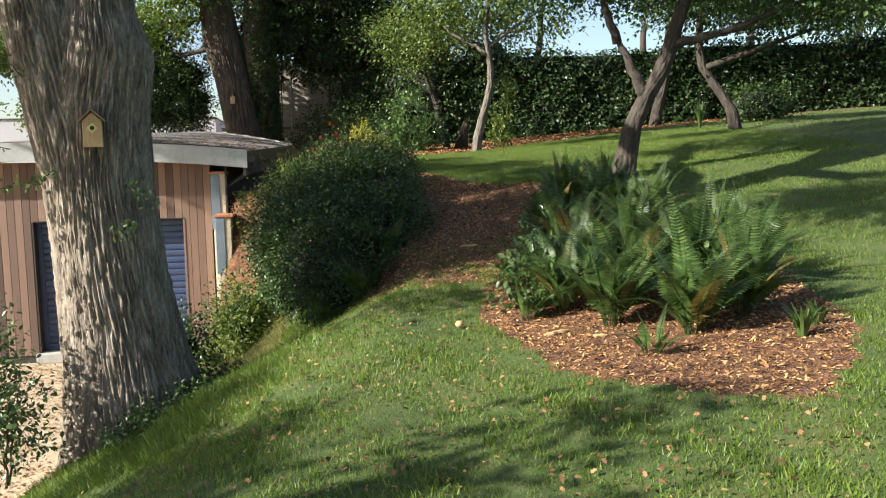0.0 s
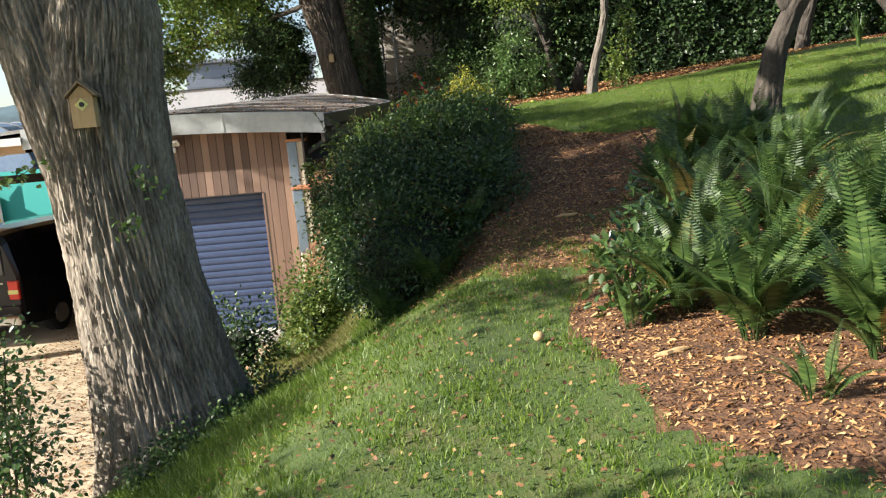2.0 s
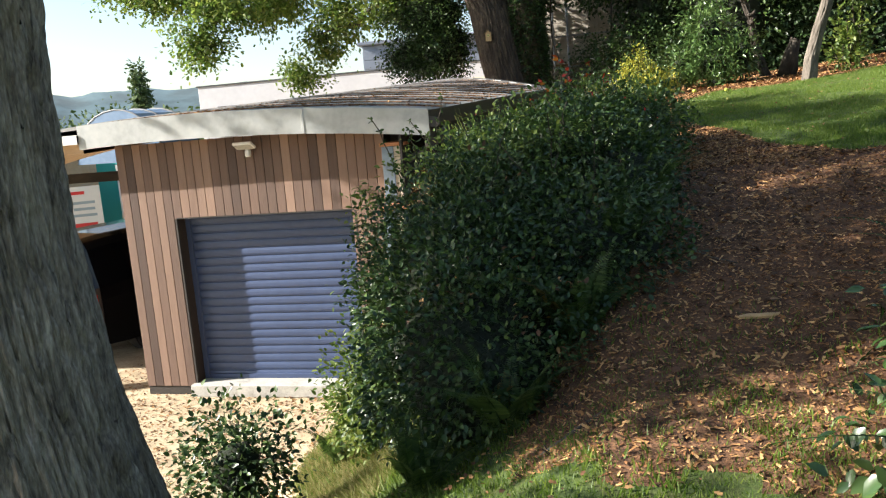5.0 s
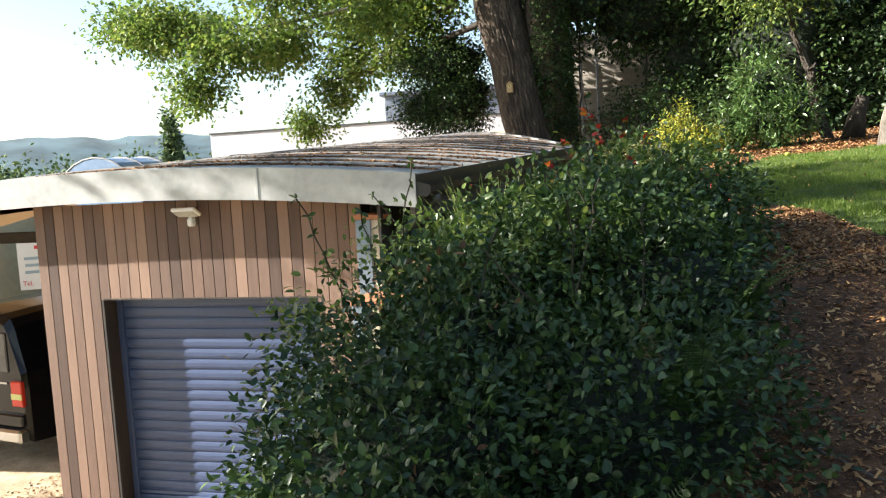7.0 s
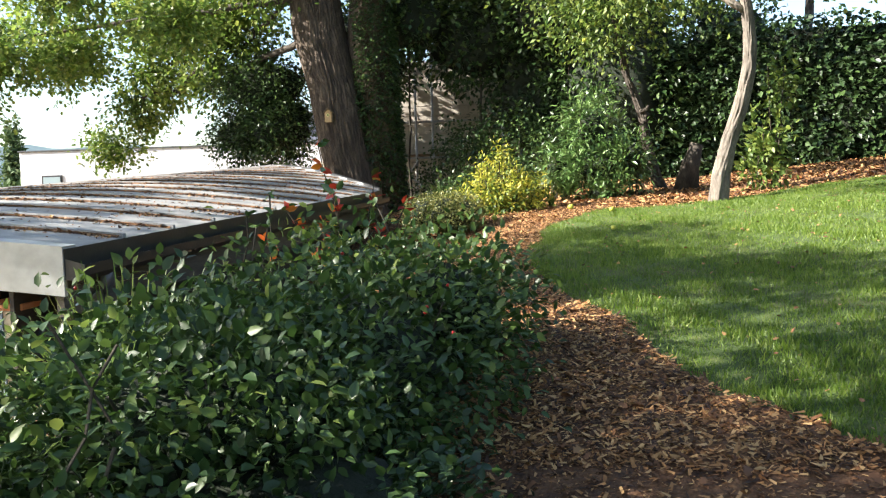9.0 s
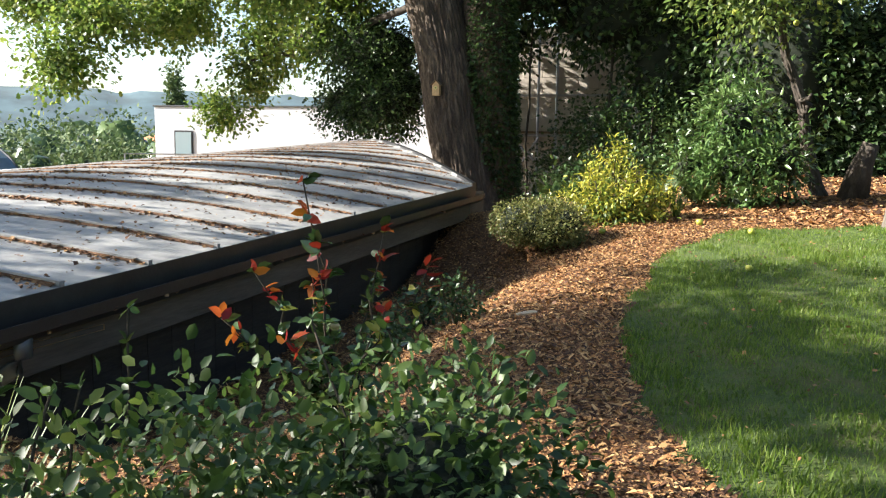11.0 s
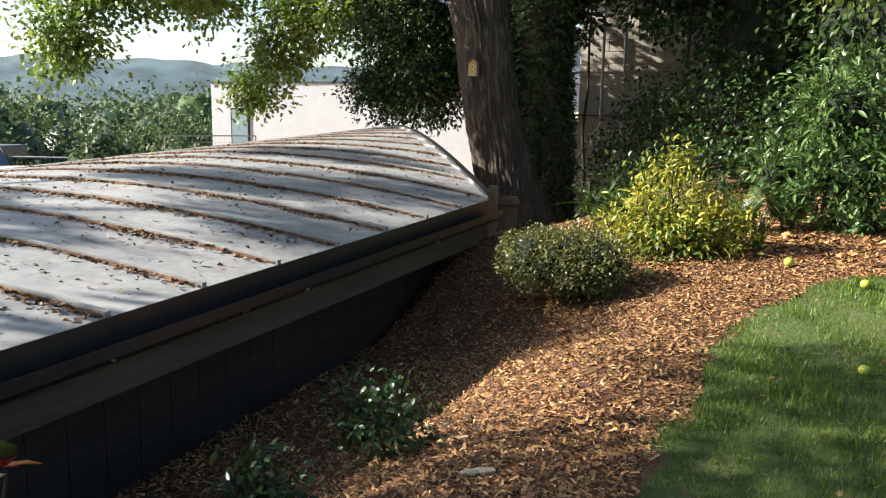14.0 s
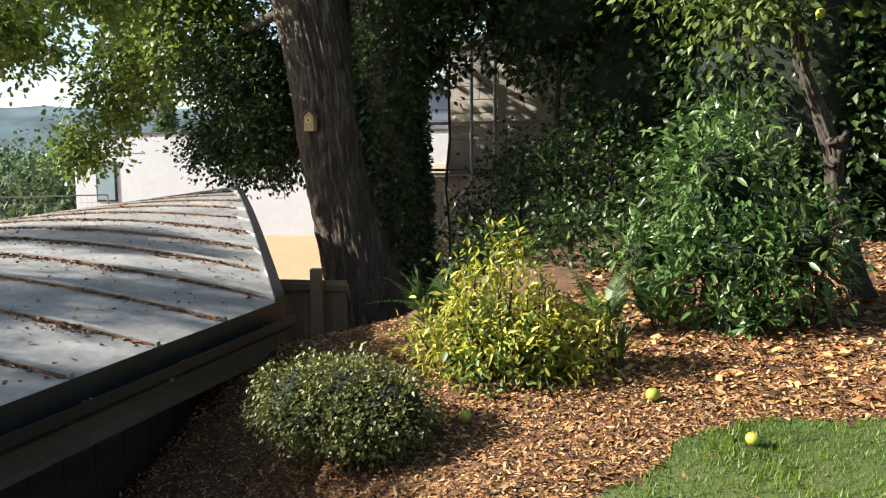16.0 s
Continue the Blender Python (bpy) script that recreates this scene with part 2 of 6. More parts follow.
def fast_mesh(name, V, T, mats, parent=None, label="", smooth=False, kind="", mat_index=None):
    """A mesh of triangles from arrays."""
    V, T = np.asarray(V, np.float32), np.asarray(T, np.int32)
    me = bpy.data.meshes.new(name)
    me.vertices.add(len(V))
    me.vertices.foreach_set("co", V.ravel())
    me.loops.add(T.size)
    me.loops.foreach_set("vertex_index", T.ravel())
    me.polygons.add(len(T))
    me.polygons.foreach_set("loop_start", np.arange(0, T.size, T.shape[1], dtype=np.int32))
    me.polygons.foreach_set("loop_total", np.full(len(T), T.shape[1], np.int32))
    if smooth:
        me.polygons.foreach_set("use_smooth", np.ones(len(T), bool))
    for m in mats if isinstance(mats, (list, tuple)) else [mats]:
        me.materials.append(m)
    if mat_index is not None:
        me.polygons.foreach_set("material_index", np.asarray(mat_index, np.int32))
    me.update(calc_edges=True)
    ob = new(name, me)
    if label:
        ob["label"] = label
    if kind:
        ob["kind"] = kind
    return mount(ob, parent)


LEAF2 = (np.array([(0, 0, 0), (-0.32, 0.45, 0.10), (0, 1, -0.06), (0.32, 0.45, 0.10)]), np.array([(0, 2, 1), (0, 3, 2)]))
LEAFN = (np.array([(0, 0, 0), (-0.15, 0.3, 0.05), (-0.13, 0.68, 0.03), (0, 1, -0.10), (0.13, 0.68, 0.03), (0.15, 0.3, 0.05), (0, 0.5, -0.01)]),
         np.array([(0, 6, 1), (1, 6, 2), (2, 6, 3), (0, 5, 6), (5, 4, 6), (4, 3, 6)]))
LEAF6 = (np.array([(0, 0, 0), (-0.27, 0.28, 0.07), (-0.24, 0.66, 0.05), (0, 1, -0.10), (0.24, 0.66, 0.05), (0.27, 0.28, 0.07), (0, 0.5, -0.01)]),
         np.array([(0, 6, 1), (1, 6, 2), (2, 6, 3), (0, 5, 6), (5, 4, 6), (4, 3, 6)]))
OAKLEAF = (np.array([(0, 0, 0), (-0.14, 0.22, 0.03), (-0.34, 0.40, 0.06), (-0.18, 0.52, 0.03), (-0.34, 0.78, 0.02), (0, 1, -0.10), (0.34, 0.78, 0.02), (0.18, 0.52, 0.03), (0.34, 0.40, 0.06), (0.14, 0.22, 0.03)]),
           np.array([(0, 9, 1), (1, 9, 3), (1, 3, 2), (9, 7, 3), (9, 8, 7), (3, 7, 5), (3, 5, 4), (7, 6, 5)]))


def unit(a):
    return a / np.maximum(np.linalg.norm(a, axis=1, keepdims=True), 1e-6)


def scatter(P, D, size, template, up=(0, 0, 1), wide=1.0, spread=0.5):
    """Template copies at P, pointing along D, of the given sizes; their faces turn up, with some spread."""
    n = len(P)
    D = unit(D)
    U = np.asarray(up, float) + rng.normal(0, spread, (n, 3))
    X = unit(np.cross(D, U))
    Z = np.cross(X, D)
    tv, tt = template
    s = np.broadcast_to(np.asarray(size, float), (n,))[:, None, None]
    V = P[:, None, :] + s * (tv[None, :, 0:1] * X[:, None, :] * wide + tv[None, :, 1:2] * D[:, None, :] + tv[None, :, 2:3] * Z[:, None, :])
    T = tt[None] + (np.arange(n) * len(tv))[:, None, None]
    return V.reshape(-1, 3), T.reshape(-1, tt.shape[1])


def join(parts):
    Vs, Ts, k = [], [], 0
    for V, T in parts:
        Vs.append(V)
        Ts.append(T + k)
        k += len(V)
    return np.concatenate(Vs), np.concatenate(Ts)


def blob_points(blobs, n, shell=0.35, clump=0.16, per=14, flat=None):
    """Leaf places and outward directions in clumps near the surface of a set of ellipsoids (x, y, z, rx, ry, rz)."""
    B = np.asarray(blobs, float)
    w = (B[:, 3] * B[:, 4] * B[:, 5]) ** (2 / 3)
    k = rng.choice(len(B), max(1, n // per), p=w / w.sum())
    d = unit(rng.normal(0, 1, (len(k), 3)))
    r = 1 - shell * rng.random((len(k), 1)) ** 1.5 + 0.06 * rng.normal(0, 1, (len(k), 1))
    C = B[k, :3] + d * B[k, 3:] * r
    C = np.repeat(C, per, 0)
    dd = np.repeat(d, per, 0)
    P = C + rng.normal(0, clump, C.shape)
    D = dd + rng.normal(0, 0.75, C.shape)
    return P, D


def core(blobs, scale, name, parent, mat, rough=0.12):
    """Rough lumps well inside the leaves; near-black ones paint in the bush's inner shade."""
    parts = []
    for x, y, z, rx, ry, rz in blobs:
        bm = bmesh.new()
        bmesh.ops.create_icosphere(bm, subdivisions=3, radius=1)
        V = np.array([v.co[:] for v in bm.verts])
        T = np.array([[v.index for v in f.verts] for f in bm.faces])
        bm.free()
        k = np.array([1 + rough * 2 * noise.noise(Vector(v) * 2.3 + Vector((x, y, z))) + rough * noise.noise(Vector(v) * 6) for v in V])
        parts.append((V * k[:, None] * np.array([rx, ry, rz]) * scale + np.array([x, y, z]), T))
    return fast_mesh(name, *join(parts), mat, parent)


def wander(a, b, n, amp, seed=0):
    """Points from a to b with a natural wobble."""
    a, b = Vector(a), Vector(b)
    return [a.lerp(b, i / n) + Vector((noise.noise(Vector((i * 0.7, seed, 0))), noise.noise(Vector((i * 0.7, seed, 5))), 0.4 * noise.noise(Vector((i * 0.7, seed, 9))))) * amp * math.sin(math.pi * min(1, (i + 0.0) / n)) for i in range(n + 1)]


def sstep(a, b, x):
    t = np.clip((x - a) / (b - a), 0, 1)
    return t * t * (3 - 2 * t)


def fbm(x, y, s=1.0, seed=0.0):
    """Cheap smooth waves, for unevenness."""
    return (np.sin(x * 1.7 * s + seed) * np.cos(y * 1.3 * s - seed) + 0.5 * np.sin(x * 3.9 * s + y * 2.7 * s + 1.3 + seed) + 0.3 * np.cos(x * 7.1 * s - y * 6.3 * s + seed * 2)) / 1.8


# ---- ground ----
YARD = -1.62


def ground_z(x, y):
    """Lawn that climbs along the walk and to the side, a bank down to the gravel yard, the valley beyond."""
    x, y = np.asarray(x, float), np.asarray(y, float)
    path = np.interp(y, [-40, 0, 3.4, 6.5, 8.8, 10.3, 12.3, 13.5, 16, 20, 24, 28, 60], [-1.2, -0.05, 0.07, 0.19, 0.42, 0.75, 1.12, 1.27, 1.46, 1.74, 2.0, 2.25, 3.0])
    side = np.where(x > 0, 0.09 * x - 0.0012 * np.minimum(x, 30) ** 2, 0.02 * x)
    lawn = path + side + 0.02 * fbm(x, y, 0.8)
    xb = np.interp(y, [5, 7, 8.5, 10, 12.2], [-0.7, -0.75, -0.55, -0.9, -1.6])
    fall = np.clip((xb - x) / (xb + 4.45), 0, 1)
    fall = fall ** 1.12 * (1 - 0.12 * sstep(0.8, 1.0, fall)) + 0.12 * sstep(0.8, 1.0, fall)
    low = np.where(y < 6.5, fall * sstep(3, 6.5, y) + sstep(-0.9, -4.5, x) * (1 - sstep(3, 6.5, y)), fall)
    hollow = np.exp(-((x + 3.05) / 0.9) ** 2 - ((y - 10.25) / 0.9) ** 2)
    side_x = np.interp(y, [13.6, 20.3, 22.0, 26, 60], [-3.95, -4.55, -3.4, -3.4, -3.4])
    wide = np.interp(y, [13.6, 20.3, 22.0, 26], [0.15, 0.3, 6.5, 7.5])
    behind = sstep(12.2, 13.6, y)
    low = low * (1 - behind) + behind * sstep(side_x, side_x - wide, x)
    z = lawn * (1 - low) + YARD * low - (0.44 * hollow + 0.22 * np.exp(-((x + 2.1) / 1.0) ** 2 - ((y - 9.0) / 1.1) ** 2)) * (1 - behind)
    z = z - 0.55 * sstep(-1.9, -3.9, x) * sstep(13.2, 14.6, y) * (1 - sstep(18.4, 20.3, y)) * (1 - low)
    z = z + 2.0 * sstep(26, 33, y) * sstep(-7.0, -9.0, x) * sstep(-45, -30, x)
    return z - 24 * sstep(-18, -150, x) + 0.04 * fbm(x, y, 1.1, 2.0) * low * sstep(-4.8, -3.5, x)


def zone(x, y):
    """0 turf, 1 mulch, 2 gravel yard."""
    x, y = np.asarray(x, float), np.asarray(y, float)
    wob = 0.09 * fbm(x, y, 2.3, 1.0)
    edge = np.interp(y, [12.3, 12.64, 13.03, 13.55, 14.07, 14.7, 15.3, 16.2, 17, 18.7, 19.5, 19.95, 20.2, 20.6, 21.8, 23.8, 25], [0.5, 0.2, -0.14, -0.38, -0.55, -0.92, -1.2, -1.45, -1.6, -1.68, -1.45, -1.1, -0.5, 0.2, 2.35, 6.0, 40])
    path = (x < edge + wob) & (y > 12.3)
    trail = (y > 7.8 + 0.35 * fbm(x, y, 1.5) + 0.15 * np.abs(x + 0.4)) & (y <= 12.3) & (x < 0.95 + wob) & (x > np.interp(y, [8, 9, 10.5], [-0.9, -1.3, -2.4]))
    ring = ((x - 1.6) / np.where(x > 1.6, 1.18, 1.5)) ** 2 + ((y - 7.4) / 3.08) ** 2 < 1 + 1.2 * wob
    z = np.where(path | trail | ring | (y > 24.2 + wob), 1, 0)
    z = np.where((ground_z(x, y) < -1.35 + wob) & (x > -24) & (y < 26), 2, z)
    z = np.where((x < -7.5) & (y >= 26) & (y < 60) & (x > -40), 3, z)
    return np.where(x <= -40, 0, z)


gx = np.concatenate([-np.geomspace(3000, 16, 26), np.arange(-14.5, 14.01, 0.14), np.geomspace(15, 3000, 26)])
gy = np.concatenate([-np.geomspace(3000, 7, 24), np.arange(-6, 30.01, 0.14), np.geomspace(31, 3000, 30)])
GX, GY = np.meshgrid(gx, gy)
GZ = ground_z(GX, GY)
idx = np.arange(GX.size).reshape(GX.shape)
Q = np.stack([idx[:-1, :-1], idx[:-1, 1:], idx[1:, 1:], idx[1:, :-1]], -1).reshape(-1, 4)
cx, cy = (GX[:-1, :-1] + GX[1:, 1:]) / 2, (GY[:-1, :-1] + GY[1:, 1:]) / 2
ground = fast_mesh("ground", np.stack([GX.ravel(), GY.ravel(), GZ.ravel()], 1), Q, [M_TURF, M_MULCH, M_GRAVEL, M_SAND], mat_index=zone(cx, cy).ravel(), smooth=True)
tagged(ground, "sloping garden ground with lawn, bark mulch and a gravel yard", "ground", kind="structure")


# ---- garage ----
A0 = Vector((-3.62, 13.32))          # front corner of the roof
UD = Vector((-math.cos(radians(10.5)), -math.sin(radians(10.5))))   # along the front
VD = Vector((-0.106, 0.994))         # along the gutter
FRONT = 10.5                         # degrees by which the front is turned


def bpt(u, v, z):
    p = A0 + UD * u + VD * v
    return Vector((p.x, p.y, z))


def roof_z(u, v):
    return 1.77 + 0.037 * v + (0.17 + 0.016 * v) * (1 - ((u - 3.1) / 3.1) ** 2)


def v_end(u):
    return 6.98 + 1.40 * u


garage = empty("garage", bpt(2.3, 1, YARD), "timber-clad garage with an arched roof, set into the bank", "garage", kind="structure")
WALL_SET = 0.30  # how far the boarded wall lies behind the fascia
DU0, DU1, DZ0, DZ1 = 1.10, 3.46, -1.46, 0.68
UR, UL = 0.66, 4.20


def wall_pt(u, z, out=0.0):
    p = A0 + UD * u + VD * WALL_SET + Vector((math.sin(radians(FRONT)), -math.cos(radians(FRONT)))) * out
    return Vector((p.x, p.y, z))


def board(u0, u1, z0, z1):
    c = wall_pt((u0 + u1) / 2, (z0 + z1) / 2, 0.012)
    boxpart("board", c, (u1 - u0 - 0.007, 0.022, z1 - z0), M_CEDAR, garage, FRONT, 0.002)


# backing of the wall round the door opening
for u0, u1, z0, z1 in ((UR, DU0, YARD, 1.62), (DU1, UL, YARD, 1.62), (DU0, DU1, DZ1, 1.62)):
    c = wall_pt((u0 + u1) / 2, (z0 + z1) / 2, -0.12)
    boxpart("wall_backing", c, (u1 - u0, 0.23, z1 - z0), M_CEDAR_EDGE, garage, FRONT, 0)
w = 0.118
u = UR
while u < UL - 0.02:
    u1 = min(u + w, UL)
    mid = (u + u1) / 2
    top = min(1.64, roof_z(mid, 0) - 0.27)
    if DU0 - 0.02 < mid < DU1 + 0.02:
        board(u, u1, DZ1, top)
    else:
        board(u, u1, YARD + 0.12, top)
    u = u1
# side return of the wall, towards the carport
for i in range(6):
    c = A0 + UD * (UL + 0.012) + VD * (WALL_SET + 0.06 + i * 0.118)
    boxpart("board", (c.x, c.y, 0.05), (0.022, 0.111, 3.1), M_CEDAR, garage, FRONT, 0.002)
# door reveal and roller shutter
for uu in (DU0 - 0.012, DU1 + 0.012):
    c = wall_pt(uu, (DZ0 + DZ1) / 2, -0.10)
    boxpart("reveal", c, (0.024, 0.25, DZ1 - DZ0), M_DARKTIM, garage, FRONT, 0)
boxpart("reveal", wall_pt((DU0 + DU1) / 2, DZ1 + 0.008, -0.10), (DU1 - DU0, 0.25, 0.016), M_DARKTIM, garage, FRONT, 0)
shutter = empty("roller_shutter", wall_pt((DU0 + DU1) / 2, DZ0, -0.2), "blue metal roller shutter door, closed, in a timber wall", "garage door")
nsl = 20
sh = (DZ1 - DZ0) / nsl
for i in range(nsl):
    bm = bmesh.new()
    prof = [(0.0, 0.0), (0.010, 0.1), (0.016, 0.3), (0.016, 0.62), (0.010, 0.86), (0.0, 0.93), (0.0, 1.0)]
    ring = []
    for uu in (DU0 + 0.005, DU1 - 0.005):
        ring.append([bm.verts.new(wall_pt(uu, DZ0 + sh * (i + b), -0.205 + a)) for a, b in prof])
    for k in range(len(prof) - 1):
        bm.faces.new((ring[1][k], ring[0][k], ring[0][k + 1], ring[1][k + 1]))
    part("slat", bm, M_SHUTTER, shutter)
boxpart("guide_rail", wall_pt(DU1 - 0.03, (DZ0 + DZ1) / 2, -0.18), (0.06, 0.04, DZ1 - DZ0), M_SHUTTER, shutter, FRONT)
boxpart("guide_rail", wall_pt(DU0 + 0.03, (DZ0 + DZ1) / 2, -0.18), (0.06, 0.04, DZ1 - DZ0), M_SHUTTER, shutter, FRONT)
boxpart("bottom_rail", wall_pt((DU0 + DU1) / 2, DZ0 + 0.03, -0.18), (DU1 - DU0 - 0.12, 0.035, 0.06), M_SHUTTER, shutter, FRONT)
sill = boxpart("door_sill", wall_pt((DU0 + DU1) / 2, (YARD + DZ0) / 2, -0.05), (DU1 - DU0 + 0.12, 0.34, DZ0 - YARD), M_CONC, None, FRONT, 0.01)
tagged(sill, "pale concrete sill under the roller shutter door", "door sill", kind="structure")
boxpart("plinth", wall_pt((DU1 + UL) / 2 + 0.03, YARD + 0.05, -0.10), (UL - DU1 - 0.06, 0.22, 0.14), M_DARKTIM, garage, FRONT)

# roof panels between the standing seams, seams, fascia, gutter
roof = empty("roof", bpt(2, 4, 1.9), "grey arched roof with standing seams, littered with brown leaves", "roof", kind="structure")
NV = 20
PITCH = 0.64
U_MAX = 6.0
us = np.linspace(0, U_MAX, 25)


def roof_strip(v0, v1, lift=0.0, thick=0.03):
    bm = bmesh.new()
    rows = []
    for a in us:
        b0, b1 = min(v0, v_end(a)), min(v1, v_end(a))
        rows.append([bm.verts.new(bpt(a, b, roof_z(a, b) + dz)) for b, dz in ((b0, lift), (b1, lift), (b1, lift - thick), (b0, lift - thick))])
    for r0, r1 in zip(rows, rows[1:]):
        for k in range(4):
            bm.faces.new((r0[k], r1[k], r1[(k + 1) % 4], r0[(k + 1) % 4]))
    bm.faces.new(rows[0])
    bm.faces.new(rows[-1][::-1])
    bmesh.ops.remove_doubles(bm, verts=bm.verts, dist=0.0008)
    bmesh.ops.recalc_face_normals(bm, faces=bm.faces)
    return bm


v = -0.035
k = 0
while v < v_end(U_MAX):
    part("panel", roof_strip(max(v, 0.02), v + PITCH - 0.004), M_ROOF, roof, smooth=False)
    part("seam", roof_strip(v + PITCH - 0.018, v + PITCH + 0.014, 0.028, 0.05), M_ROOF, roof)
    v += PITCH
    k += 1

fascia = empty("fascia", bpt(2.3, 0, 1.7), "curved pale grey metal fascia along the roof front", "fascia", kind="structure")
cuts = [0.0, 1.48, 4.45]
for c0, c1 in zip(cuts, cuts[1:]):
    bm = bmesh.new()
    rows = []
    for a in np.linspace(c0 + 0.003, c1 - 0.003, 22):
        zt = roof_z(a, 0) + 0.012
        rows.append([bm.verts.new(bpt(a, dv, z)) for dv, z in ((-0.03, zt), (-0.03, zt - 0.29), (-0.0, zt - 0.29), (-0.0, zt - 0.045), (0.10, zt - 0.02), (0.10, zt + 0.004))])
    for r0, r1 in zip(rows, rows[1:]):
        for k in range(6):
            bm.faces.new((r0[k], r0[(k + 1) % 6], r1[(k + 1) % 6], r1[k]))
    bm.faces.new(rows[0][::-1])
    bm.faces.new(rows[-1])
    part("fascia_panel", bm, M_FASCIA, fascia)
for c in cuts[1:2]:
    boxpart("joint_strip", bpt(c, -0.034, roof_z(c, 0) - 0.133), (0.035, 0.008, 0.285), M_FASCIA, fascia, FRONT)
# soffit between fascia and wall
bm = bmesh.new()
rows = []
for a in np.linspace(0.02, 4.44, 16):
    rows.append([bm.verts.new(bpt(a, b, roof_z(a, 0) - dz)) for b, dz in ((0.0, 0.26), (0.9, 0.26), (0.9, 0.23), (0.0, 0.23))])
for r0, r1 in zip(rows, rows[1:]):
    for k in range(4):
        bm.faces.new((r0[k], r0[(k + 1) % 4], r1[(k + 1) % 4], r1[k]))
part("soffit", bm, M_PLY, garage)
# side under the gutter: barge board, dark wall, gutter
LE = v_end(0)
bm = bmesh.new()
for b0, b1, s0, s1, z0, z1 in ((0.0, LE, 0.03, 0.075, -0.40, -0.175),):
    pts = [(s0, z0), (s1, z0), (s1, z1), (s0, z1)]
    r = [[bm.verts.new(bpt(s, b, roof_z(0, b) + z)) for s, z in pts] for b in (b0, b1)]
    for k in range(4):
        bm.faces.new((r[0][k], r[0][(k + 1) % 4], r[1][(k + 1) % 4], r[1][k]))
    bm.faces.new(r[0][::-1])
    bm.faces.new(r[1])
part("barge_board", bm, M_BARGE, garage, "dark stained board under the gutter")
bm = bmesh.new()
prof = [(0.012, -0.002), (-0.004, -0.002), (-0.004, -0.165), (-0.08, -0.175), (-0.108, -0.15), (-0.112, -0.095), (-0.124, -0.093), (-0.122, -0.155), (-0.088, -0.19), (0.012, -0.18)]
r = [[bm.verts.new(bpt(s, b, roof_z(0, b) + z)) for s, z in prof] for b in (-0.02, LE + 0.03)]
for k in range(len(prof)):
    bm.faces.new((r[0][k], r[0][(k + 1) % len(prof)], r[1][(k + 1) % len(prof)], r[1][k]))
bm.faces.new(r[0][::-1])
bm.faces.new(r[1])
bm.faces.new([bm.verts.new(bpt(a, -0.018, roof_z(0, 0) + b)) for a, b in ((-0.004, -0.06), (-0.123, -0.093), (-0.122, -0.155), (-0.088, -0.19), (-0.004, -0.18))])
bmesh.ops.recalc_face_normals(bm, faces=bm.faces)
gutter = part("gutter", bm, M_BLACKGUT, None)
tagged(gutter, "black gutter along the roof edge, with dead leaves", "gutter", kind="structure")
p = [bpt(-0.06, 0.30, 1.62), bpt(-0.055, 0.30, 1.52), bpt(-0.02, 0.29, 1.46), bpt(0.16, 0.27, 1.34), bpt(0.52, 0.20, 1.13), bpt(0.58, 0.18, 0.7)]
dp = part("downpipe", tube(bmesh.new(), p, [0.042] * 6, 12), M_GUTTER, gutter, smooth=True)
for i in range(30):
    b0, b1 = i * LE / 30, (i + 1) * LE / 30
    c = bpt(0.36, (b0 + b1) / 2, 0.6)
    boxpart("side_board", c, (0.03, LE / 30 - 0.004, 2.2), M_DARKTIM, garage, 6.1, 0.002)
c = bpt(0.22, LE - 0.1, 1.3)
boxpart("side_post", (c.x, c.y, 1.26), (0.10, 0.10, 0.75), M_FENCE, garage, 6.1)
# black trim along the slanting rear edge of the roof
bm = bmesh.new()
rows = []
for a in us:
    b = v_end(a)
    rows.append([bm.verts.new(bpt(a, b + q, roof_z(a, b) + h)) for q, h in ((-0.03, 0.035), (0.10, 0.035), (0.10, -0.14), (-0.03, -0.14))])
for r0, r1 in zip(rows, rows[1:]):
    for k in range(4):
        bm.faces.new((r0[k], r1[k], r1[(k + 1) % 4], r0[(k + 1) % 4]))
bm.faces.new(rows[0][::-1])
bm.faces.new(rows[-1])
part("edge_trim", bm, M_BLACKGUT, roof, "black edge trim")
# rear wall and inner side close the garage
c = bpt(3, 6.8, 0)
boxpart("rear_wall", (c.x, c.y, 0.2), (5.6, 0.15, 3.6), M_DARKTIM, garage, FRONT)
# flood light over the door
fl = empty("flood_light", wall_pt(2.37, 1.50, 0.1), "white flood light on the boarded wall", "wall light")
boxpart("lamp_head", wall_pt(2.37, 1.53, 0.13), (0.25, 0.14, 0.035), M_WHITE, fl, label="flat white lamp head", rot=(Matrix.Rotation(radians(FRONT), 3, "Z") @ Matrix.Rotation(radians(-28), 3, "X")), bevel=0.008)
boxpart("lens", wall_pt(2.37, 1.510, 0.135), (0.21, 0.11, 0.01), M_CONC, fl, rot=(Matrix.Rotation(radians(FRONT), 3, "Z") @ Matrix.Rotation(radians(-28), 3, "X")))
boxpart("sensor", wall_pt(2.36, 1.43, 0.07), (0.06, 0.07, 0.08), M_WHITE, fl, FRONT, 0.012)
boxpart("bracket", wall_pt(2.37, 1.47, 0.04), (0.05, 0.05, 0.10), M_WHITE, fl, FRONT, 0.008)

